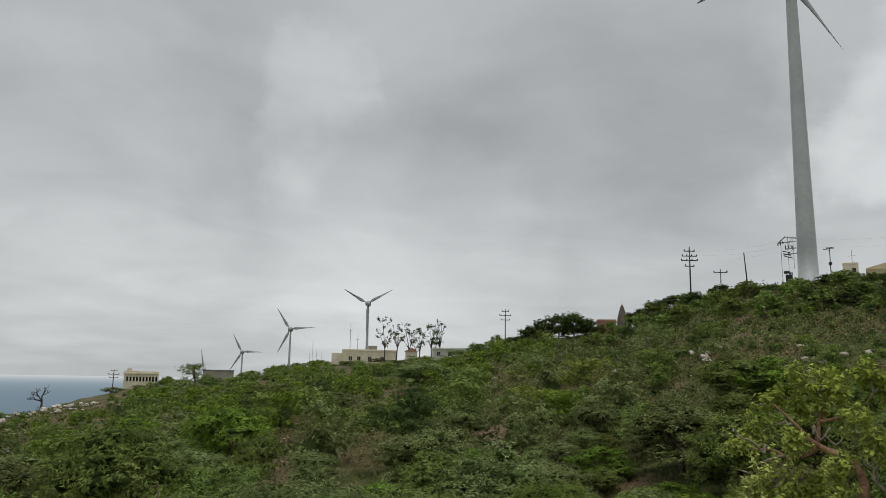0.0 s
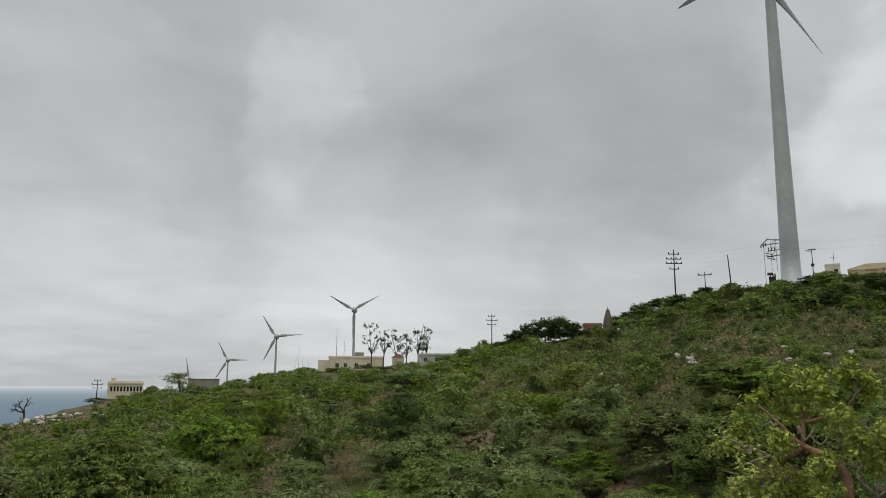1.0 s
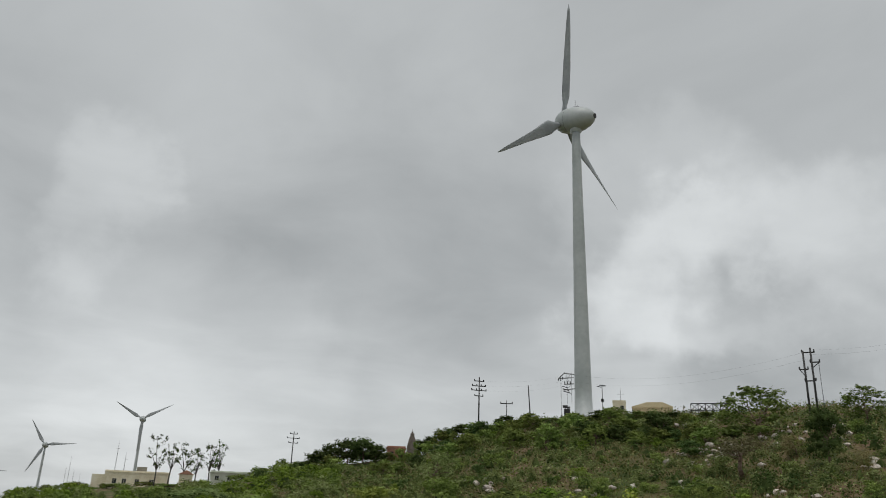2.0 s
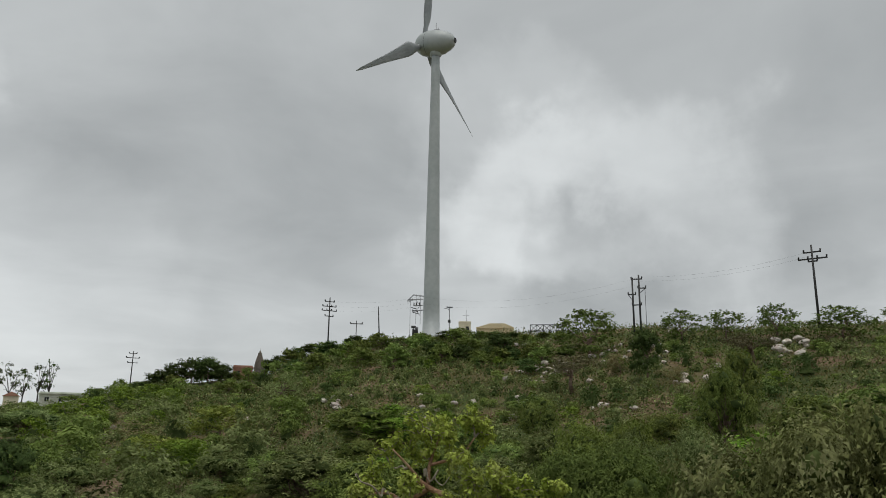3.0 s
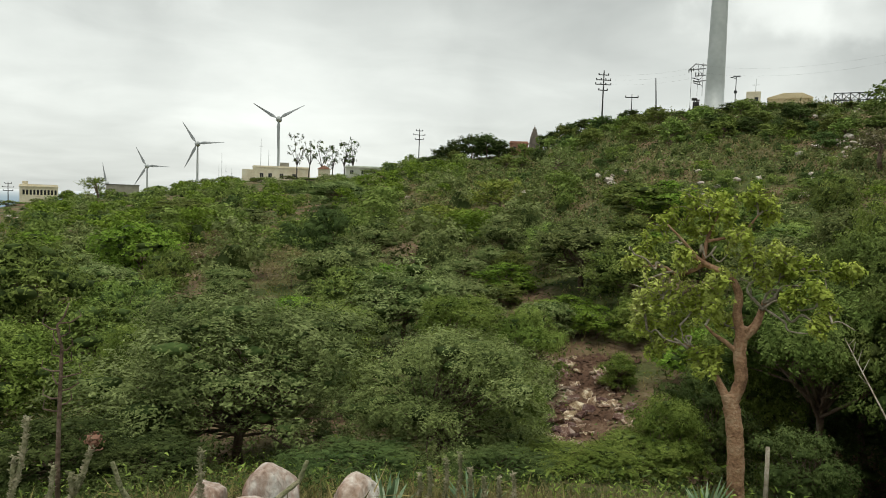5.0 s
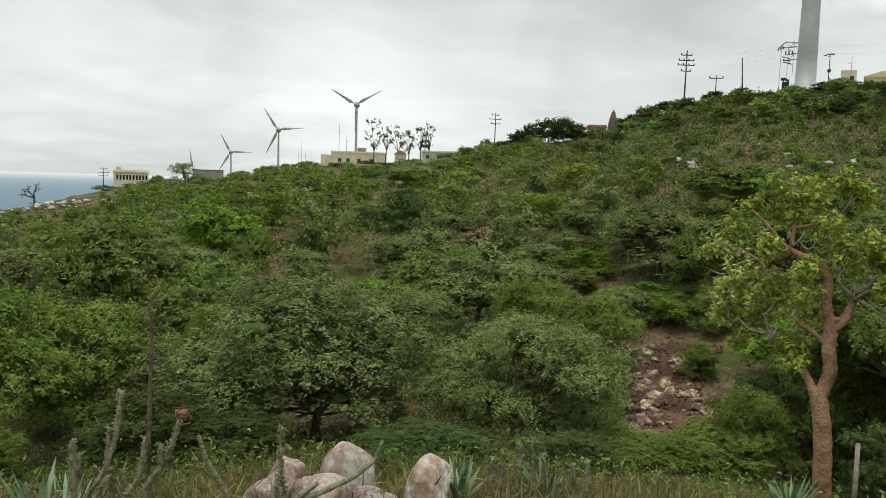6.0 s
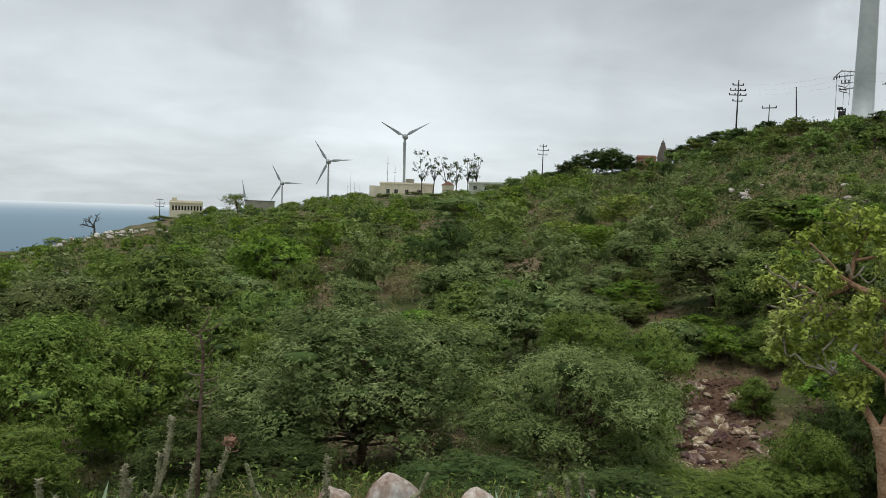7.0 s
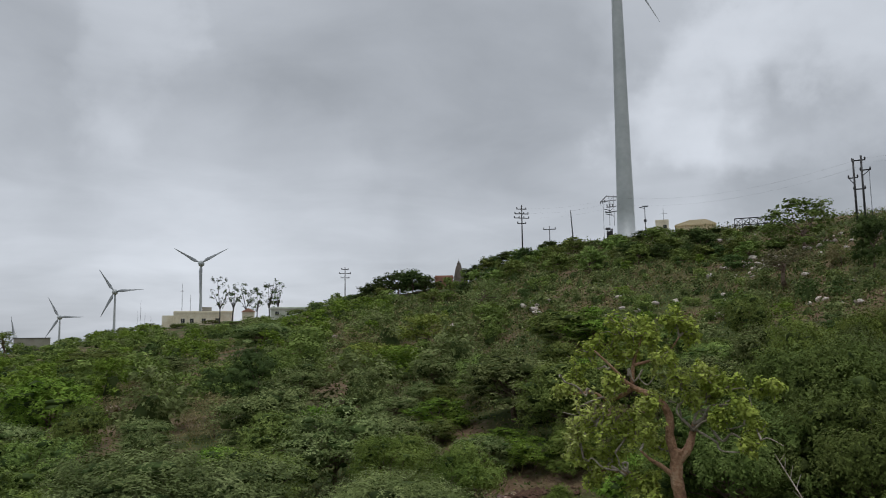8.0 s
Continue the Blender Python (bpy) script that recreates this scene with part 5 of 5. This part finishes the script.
# ---------------------------------------------------------------- slender trees on the skyline
def gum_tree(az, r, elevation, seed, spread):
    rng = np.random.default_rng(seed)
    h = top_at(az, r, elevation)
    ob = thing("gum_tree", place(az, r), "tall slender tree with thin open crown on the skyline", "tree", "slender skyline trees")
    g, clumps = Geo(), []
    fork = Vector((rng.uniform(-0.3, 0.3), 0, h * 0.28))
    g.tube([(0, 0, -0.5), (0.1, 0, h * 0.15), fork], [0.2, 0.17, 0.14], 7)
    for k in range(24):
        a, t = rng.uniform(0, 2 * math.pi), rng.uniform(0.36, 0.96)
        wide = spread * 1.15 * (0.45 + 0.55 * math.sin(math.pi * (t - 0.15))) * math.sqrt(rng.uniform(0.05, 1.0))
        c = Vector((math.cos(a) * wide, math.sin(a) * wide, h * t))
        s = rng.uniform(0.28, 0.62)
        clumps.append(((c.x, c.y, min(c.z, h - s)), (s, s, s * rng.uniform(0.8, 1.5))))
        if k % 3 == 0:
            g.tube([fork, fork.lerp(c, 0.5) + Vector((0, 0, 0.4)), c], [0.1, 0.07, 0.03], 5, False)
    part("trunk", g, M["twig"], ob)
    p, d = clump_points(rng, 900, clumps, 0.15, 9, 0.7, 0.8)
    part("crown", leaf_mesh("crown", leaf_rows(rng, p, d, 0.36, 0.5, 1.0), [M["leaf_dark"]]), None, ob)


for i, (az, e, s) in enumerate(((-4.5, 4.5, 2.1), (-3.6, 4.5, 2.1), (-2.6, 4.15, 2.0), (-1.85, 3.6, 1.4), (-0.95, 4.3, 1.4), (-0.35, 4.3, 1.4))):
    gum_tree(az, 212, e, 200 + i, s)


def bare_tree(m, h, seed):
    rng = np.random.default_rng(seed)
    ob = thing("dead_tree", m, "dead leafless dark tree on bare rocks", "tree")
    g = Geo()

    def grow(p, d, ln, rad, depth):
        q = p + d * ln
        midp = p.lerp(q, 0.5) + Vector(rng.normal(0, 0.1 * ln, 3))
        g.tube([p, midp, q], [rad, rad * 0.8, rad * 0.6], 5, False)
        if depth < 4:
            for _ in range(3 if depth < 2 else 2):
                grow(q, (d + Vector(rng.normal(0, 0.6, 3)) + Vector((0, 0, 0.1))).normalized(), ln * rng.uniform(0.55, 0.8), rad * 0.6, depth + 1)

    grow(Vector((0, 0, -0.3)), Vector((-0.2, 0, 1)).normalized(), h * 0.38, h * 0.05, 0)
    part("branches", g, M["twig"], ob)


bare_tree(place(-27.7, 150), 5.2, 5)


# ---------------------------------------------------------------- rocks
def rock_geo(seed, sub=2, rough=0.22, flat=0.75):
    rng = np.random.default_rng(seed)
    bm = bmesh.new()
    bmesh.ops.create_icosphere(bm, subdivisions=sub, radius=0.5)
    off = Vector(rng.uniform(-50, 50, 3))
    cuts = [(Vector(rng.normal(0, 1, 3)).normalized(), rng.uniform(0.27, 0.40)) for _ in range(8)]
    for v in bm.verts:
        p = v.co
        for n, d in cuts:
            k = p.dot(n) - d
            if k > 0:
                p = p - n * k * 0.85
        p = p * (1 + rough * noise.noise(v.co * 2.2 + off) + rough * 0.4 * noise.noise(v.co * 6 + off))
        v.co = (p.x, p.y, p.z * flat)
    g = Geo()
    bm.verts.ensure_lookup_table()
    g.v = [tuple(v.co) for v in bm.verts]
    g.f = [tuple(v.index for v in f.verts) for f in bm.faces]
    bm.free()
    return g


def rock(az, r, w, h, mesh, label, group, sink=0.2, turn=0.0):
    x, y = polar(az, r)
    ob = new("rock", mesh)
    ob.matrix_basis = Matrix.Translation((x, y, ground_z(x, y) + h * (0.5 - sink))) @ Matrix.Rotation(radians(turn), 4, "Z") @ Matrix.Diagonal((w, w * 0.85, h / 0.75, 1))
    return tagged(ob, label, "rock", group)


BOULDER_MESHES = [mesh_of(rock_geo(300 + k, 4, 0.14), "boulder", M["boulder"], True) for k in range(4)]
ROCK_MESHES = [mesh_of(rock_geo(320 + k, 2, 0.3), "rock", M["rock"]) for k in range(6)]
for i, (az, r, w, h) in enumerate(((-5.9, 4.75, 0.38, 0.54), (0.3, 4.7, 0.44, 0.43), (-10.6, 4.85, 0.32, 0.46), (-9.0, 4.6, 0.26, 0.33), (-7.3, 4.45, 0.38, 0.28), (-4.2, 4.5, 0.22, 0.2), (-12.6, 4.75, 0.24, 0.27), (-2.6, 4.5, 0.2, 0.16))):
    rock(az, r, w, h, BOULDER_MESHES[i % 4], "rounded pinkish white boulder on the road verge", "boulders on the verge", 0.15, 70 * i)
RED_MESHES = [mesh_of(rock_geo(330 + k, 2, 0.3), "rock", M["scree"]) for k in range(3)]
rng = np.random.default_rng(12)
# outcrops: azimuth, distance, spread across, spread in depth, count, size
for az, r, sa, sr, n, s in ((-27.6, 140, 2.2, 10, 52, 0.75), (-25.2, 150, 2.2, 8, 30, 0.7), (-31.0, 128, 1.6, 6, 18, 0.8), (35.3, 76, 2.2, 7, 40, 0.6), (33.4, 73, 2.2, 6, 20, 0.55), (32.7, 61, 1.2, 5, 22, 0.5), (41.0, 79, 2.6, 5, 30, 0.6), (27.6, 62, 1.6, 4, 8, 0.5), (33.2, 94, 2.0, 3, 14, 0.6), (18.4, 73, 2.2, 4, 12, 0.6), (43.5, 70, 2.6, 5, 18, 0.55),
                             (51.6, 70, 2.0, 4, 20, 0.75), (46.2, 62, 2.6, 4, 18, 0.55), (13.5, 80, 2.0, 8, 12, 0.8), (19.5, 72, 2.5, 8, 12, 0.7), (3.8, 95, 2.0, 8, 12, 0.9), (25, 62, 4, 10, 18, 0.5), (40, 58, 6, 10, 22, 0.5),
                             (12.9, 42, 0.2, 1, 2, 0.9), (-12.4, 62, 0.8, 2, 9, 0.8), (-3, 55, 1.0, 4, 8, 0.45), (-29.5, 70, 1.5, 6, 10, 0.7)):
    for k in range(int(n * 0.62)):
        size = s * rng.uniform(0.5, 1.7)
        rock(az + rng.normal(0, sa * 0.5), r + rng.normal(0, sr * 0.5), size, size * rng.uniform(0.5, 0.85), ROCK_MESHES[int(rng.integers(6))], "pale weathered rock on the grassy slope", "rocks on the slope", 0.02, rng.uniform(0, 360))
for k in range(14):
    rock(-13.5 + 0.17 * k, 62 + rng.uniform(-1.2, 1.2), rng.uniform(0.5, 1.1), rng.uniform(0.35, 0.7), RED_MESHES[k % 3], "reddish weathered rock beside a dry bush", "rocks on the slope", -0.1, 53 * k)
scree = thing("scree", Matrix.Identity(4), "reddish tumbled stones in a dry gully", "stones", kind="structure")
SCREE_MESHES = [mesh_of(rock_geo(340 + k, 1, 0.35, 0.6), "stone", M["scree"]) for k in range(6)]
bed = Geo()
NB_A, NB_R = 26, 34
for i in range(NB_R + 1):
    for k in range(NB_A + 1):
        t = i / NB_R
        half = 2.1 * (0.35 + 0.65 * math.sin(math.pi * min(1, t * 0.9 + 0.1))) + 0.7 * noise.noise((t * 6, k * 0.3, 4.0))
        x, y = polar(18.4 - 0.8 * t + 1.2 * half * (2 * k / NB_A - 1), 27.6 - 7.2 * t + 0.5 * noise.noise((k * 0.4, t * 3, 9)))
        bed.v.append((x, y, ground_z(x, y) + 0.04 * (1 - abs(2 * k / NB_A - 1) ** 4) - 0.015))
for i in range(NB_R):
    for k in range(NB_A):
        a = i * (NB_A + 1) + k
        bed.f.append((a, a + 1, a + NB_A + 2, a + NB_A + 1))
part("bed", bed, M["red_soil"], scree, "bare reddish gully soil", smooth=True)
for k in range(290):
    t = rng.uniform(0, 1)
    az = 16.2 + 1.0 * t + rng.normal(0, 0.75) + (5.0 * rng.uniform() ** 0.7 if k % 2 == 0 and 0.05 < t < 0.7 else 0)
    r = 27.3 - 7.2 * t + rng.normal(0, 0.4)
    x, y = polar(az, r)
    s = 0.10 + 0.5 * rng.uniform() ** 2.4
    ob = new("stone", SCREE_MESHES[int(rng.integers(6))])
    ob.parent = scree
    ob.matrix_basis = Matrix.Translation((x, y, ground_z(x, y) + s * 0.15)) @ Euler((rng.uniform(-0.5, 0.5), rng.uniform(-0.5, 0.5), rng.uniform(0, 6.3))).to_matrix().to_4x4() @ Matrix.Diagonal((s * 1.3, s, s * 0.9, 1))


pebbles = Geo()
for k in range(1500):
    t = rng.uniform(0, 1)
    x, y = polar(15.6 + 1.0 * t + 6.6 * rng.uniform() ** 1.2 * (1 - 0.55 * t), 27.4 - 7.4 * t)
    c, q = Vector((x, y, ground_z(x, y) + 0.04)), rng.uniform(0.04, 0.12)
    ring = [c + Vector((math.cos(a) * q * rng.uniform(0.7, 1.3), math.sin(a) * q * rng.uniform(0.7, 1.3), rng.uniform(-0.02, 0.03))) for a in (0, 1.3, 2.5, 3.8, 5.0)]
    pebbles.add([*ring, c + Vector((rng.uniform(-0.3, 0.3) * q, rng.uniform(-0.3, 0.3) * q, q * 0.7))], [(i, (i + 1) % 5, 5) for i in range(5)])
tagged(part("pebble_cover", pebbles, M["red_soil"], scree, "small broken reddish stones"), kind="stuff")


# ---------------------------------------------------------------- plants and posts on the verge
def spurge(az, r, stalks, label, thick=1.0):
    """Spiny upright spurge stems: each a line of (across, height) that bends upwards."""
    rng = np.random.default_rng(int(abs(az) * 100))
    ob = thing("spurge_plant", place(az, r), label, "succulent", "spurge on the verge")
    for line in stalks:
        depth = rng.uniform(-0.12, 0.12)
        ctrl = [Vector((x, depth, z)) for x, z in line]
        if line[0][1] < 0.22:
            ctrl.insert(0, Vector((line[0][0] * 0.75, depth * 0.5, -0.08)))
        pts = []
        for i in range(len(ctrl) - 1):
            p0, p1, p2, p3 = ctrl[max(i - 1, 0)], ctrl[i], ctrl[i + 1], ctrl[min(i + 2, len(ctrl) - 1)]
            for k in range(5):
                t = k / 5
                pts.append(0.5 * (2 * p1 + (p2 - p0) * t + (2 * p0 - 5 * p1 + 4 * p2 - p3) * t * t + (3 * p1 - p0 - 3 * p2 + p3) * t ** 3))
        pts.append(ctrl[-1])
        n = len(pts)
        rad = [0.0165 * thick * (1 - 0.25 * i / n) * (1.12 if i % 2 else 0.92) * (0.5 if i == n - 1 else 1.0) for i in range(n)]
        stem = part("stem", Geo().tube(pts, rad, 8), M["cactus"], ob, smooth=True)
        sp = Geo()
        for i in range(int(150 * sum((pts[j + 1] - pts[j]).length for j in range(n - 1)) / 0.5)):
            t = rng.uniform(0.05, 0.999) * (n - 1)
            k = int(t)
            p = pts[k].lerp(pts[k + 1], t - k)
            a = rng.uniform(0, 6.28)
            d = Vector((math.cos(a), math.sin(a), 0.35))
            sp.tube([p + d * 0.011, p + d * rng.uniform(0.022, 0.03)], [0.006, 0.0025], 3, False)
        tagged(part("spine_cover", sp, M["cactus"], stem), kind="stuff")
    return ob


spurge(-30.4, 4.65, [[(0.0, 0.18), (-0.053, 0.335), (-0.066, 0.56)], [(-0.02, 0.30), (0.018, 0.40)], [(0.04, 0.1), (0.03, 0.26)], [(-0.08, 0.1), (-0.12, 0.3)], [(0.1, 0.05), (0.13, 0.24)]], "spiny grey-green upright spurge stems on the verge")
spurge(-25.2, 4.65, [[(-0.035, 0.2), (-0.045, 0.39), (-0.04, 0.59)], [(-0.042, 0.27), (-0.005, 0.48)], [(-0.24, 0.18), (-0.267, 0.37)], [(0.018, 0.18), (0.125, 0.375), (0.187, 0.59), (0.217, 0.84)],
                     [(0.142, 0.43), (0.151, 0.617)], [(0.053, 0.18), (0.142, 0.355)], [(0.17, 0.18), (0.16, 0.335)], [(-0.14, 0.1), (-0.12, 0.3)], [(0.08, 0.15), (0.075, 0.38)]], "clump of tall spiny branching spurge stems on the verge")
old_spurge = spurge(-20.7, 4.65, [[(-0.142, 0.18), (-0.053, 0.335), (-0.021, 0.57)], [(-0.133, 0.15), (-0.137, 0.355)], [(-0.018, 0.18), (0.098, 0.355), (0.16, 0.53), (0.187, 0.67)], [(0.075, 0.335), (0.066, 0.47)], [(0.1, 0.37), (0.115, 0.45)]],
                    "branching spiny spurge with a withered reddish flower head")
rng = np.random.default_rng(83)
head = rng.normal(0, 1, (90, 3))
part("flower_head", leaf_mesh("flower_head", leaf_rows(rng, np.array([0.187, 0.0, 0.67]) + head * 0.025, head, 0.03, 0.6), [M["flower"]]), None, old_spurge, "withered reddish flower head")
spurge(-10.8, 4.4, [[(0.0, 0.1), (-0.03, 0.3), (-0.02, 0.52)], [(-0.04, 0.1), (-0.02, 0.38)]], "thin spiny spurge stems among boulders", 0.68)
spurge(8.6, 5.4, [[(x, 0.1), (x + 0.02, h * 0.6), (x + 0.01, h)] for x, h in ((-0.3, 0.32), (-0.22, 0.4), (-0.1, 0.46), (0, 0.52), (0.08, 0.42), (0.18, 0.38), (0.3, 0.32), (0.4, 0.4))], "dense low clump of spurge stems on the verge")


def bent_stem(pts, label):
    ob = thing("trailing_spurge", Matrix.Identity(4), label, "succulent", "spurge on the verge")
    p = [Vector((*polar(az, r), EYE + r * math.tan(radians(e)))) for az, r, e in pts]
    fine = []
    for i in range(len(p) - 1):
        for k in range(4):
            fine.append(p[i].lerp(p[i + 1], k / 4))
    fine.append(p[-1])
    part("stem", Geo().tube(fine, [0.02 * (1 - 0.4 * i / len(fine)) * (1.1 if i % 2 else 0.93) for i in range(len(fine))], 8), M["cactus"], ob, smooth=True)


bent_stem([(-14.0, 4.4, -26), (-15.2, 4.4, -23.2), (-16.6, 4.4, -21.0), (-17.2, 4.4, -19.2)], "grey spurge stem arching out over the verge")
bent_stem([(-10.5, 4.15, -24.5), (-8.0, 4.15, -23.6), (-5.5, 4.15, -22.6), (-3.8, 4.2, -21.4), (-3.2, 4.2, -20.0)], "grey spurge stem bending across the boulders")
bent_stem([(-12.0, 4.15, -26), (-10.0, 4.15, -24), (-8.2, 4.15, -22.9)], "short grey spurge stem among the boulders")


def agave(az, r, size, seed):
    rng = np.random.default_rng(seed)
    ob = thing("agave_plant", place(az, r), "blue-green agave rosette with narrow pointed leaves", "agave", "agaves on the verge")
    for k in range(26):
        a, lean = rng.uniform(0, 6.28), rng.uniform(0.15, 1.1)
        d = Vector((math.cos(a) * math.sin(lean), math.sin(a) * math.sin(lean), math.cos(lean)))
        s = d.cross(Vector((0, 0, 1))).normalized()
        ln = size * rng.uniform(0.7, 1.1)
        g = Geo()
        w = 0.022
        sect = [(0, 0.6), (0.3, 1.0), (0.7, 0.7), (1, 0.05)]
        for t, k2 in sect:
            c = d * ln * t - Vector((0, 0, 0.06 * t * t * size))
            n = s.cross(d)
            g.v += [tuple(c - s * w * k2), tuple(c - n * w * 0.5 * k2), tuple(c + s * w * k2), tuple(c + n * w * 0.15 * k2)]
        for i in range(3):
            for j in range(4):
                g.f.append((i * 4 + j, i * 4 + (j + 1) % 4, i * 4 + 4 + (j + 1) % 4, i * 4 + 4 + j))
        part("leaf", g, M["agave"], ob)


for i, (az, r, s) in enumerate(((-28.0, 5.0, 0.5), (-26.2, 5.2, 0.45), (3.0, 5.0, 0.42), (9.9, 5.6, 0.4), (27.5, 8.0, 0.5), (33, 8.2, 0.45))):
    agave(az, r, s, 400 + i)


def flower_stalk():
    rng = np.random.default_rng(77)
    ob = thing("agave_flower_stalk", place(-20.5, 7.5), "tall thin dry agave flower stalk with curled side twigs", "flower stalk")
    h = top_at(-20.5, 7.5, -8.2)
    line = [(-0.03, 0, -0.2), (-0.025, 0, h * 0.3), (-0.01, 0, h * 0.55), (0.01, 0, h * 0.8), (-0.03, 0, h * 0.9), (0.03, 0, h * 0.94), (0.07, 0, h)]
    part("stalk", Geo().tube(line, [0.024, 0.021, 0.018, 0.015, 0.011, 0.009, 0.004], 8), M["bark"], ob, smooth=True)
    for k in range(14):
        z = h * (0.52 + 0.03 * k)
        s, ln = (1 if k % 2 else -1), rng.uniform(0.05, 0.17)
        part("twig", Geo().tube([(0.0, 0, z), (s * ln * 0.5, rng.uniform(-0.05, 0.05), z + 0.01), (s * ln, 0, z + rng.uniform(0.02, 0.09)), (s * ln * 0.9, 0, z + 0.12)], [0.009, 0.008, 0.006, 0.003], 5), M["bark"], ob)


flower_stalk()


def fence_post(az, r, elevation):
    h = top_at(az, r, elevation)
    ob = new("fence_post", mesh_of(Geo().tube([(0, 0, -0.3), (0.01, 0, h * 0.5), (0.0, 0, h)], [0.034, 0.03, 0.027], 8), "fence_post", M["bark_pale"], True))
    ob.matrix_basis = place(az, r)
    tagged(ob, "weathered pale wooden fence post", "fence post", "old fence posts")


for az, r, e in ((31.3, 10.5, -16.6),):
    fence_post(az, r, e)


def dead_pole():
    rng = np.random.default_rng(9)
    ob = thing("dead_sapling", Matrix.Identity(4), "long bare pale stem leaning over the slope", "dead stem")
    a, b = [Vector((*polar(az, r), EYE + r * math.tan(radians(e)))) for az, r, e in ((41.4, 9.4, -19.2), (35.6, 11.0, -8.6))]
    b2 = b.lerp(a, 0.5) + Vector((0.02, 0.02, 0.05))
    part("stem", Geo().tube([a + (a - b) * 0.15, b2, b], [0.014, 0.011, 0.006], 7), M["bark_pale"], ob, smooth=True)
    for k in range(5):
        s = b.lerp(a, 0.05 + 0.06 * k)
        part("twig", Geo().tube([s, s + Vector((rng.uniform(-0.12, 0.12), 0, rng.uniform(0.05, 0.2)))], [0.007, 0.003], 4), M["bark_pale"], ob)


dead_pole()
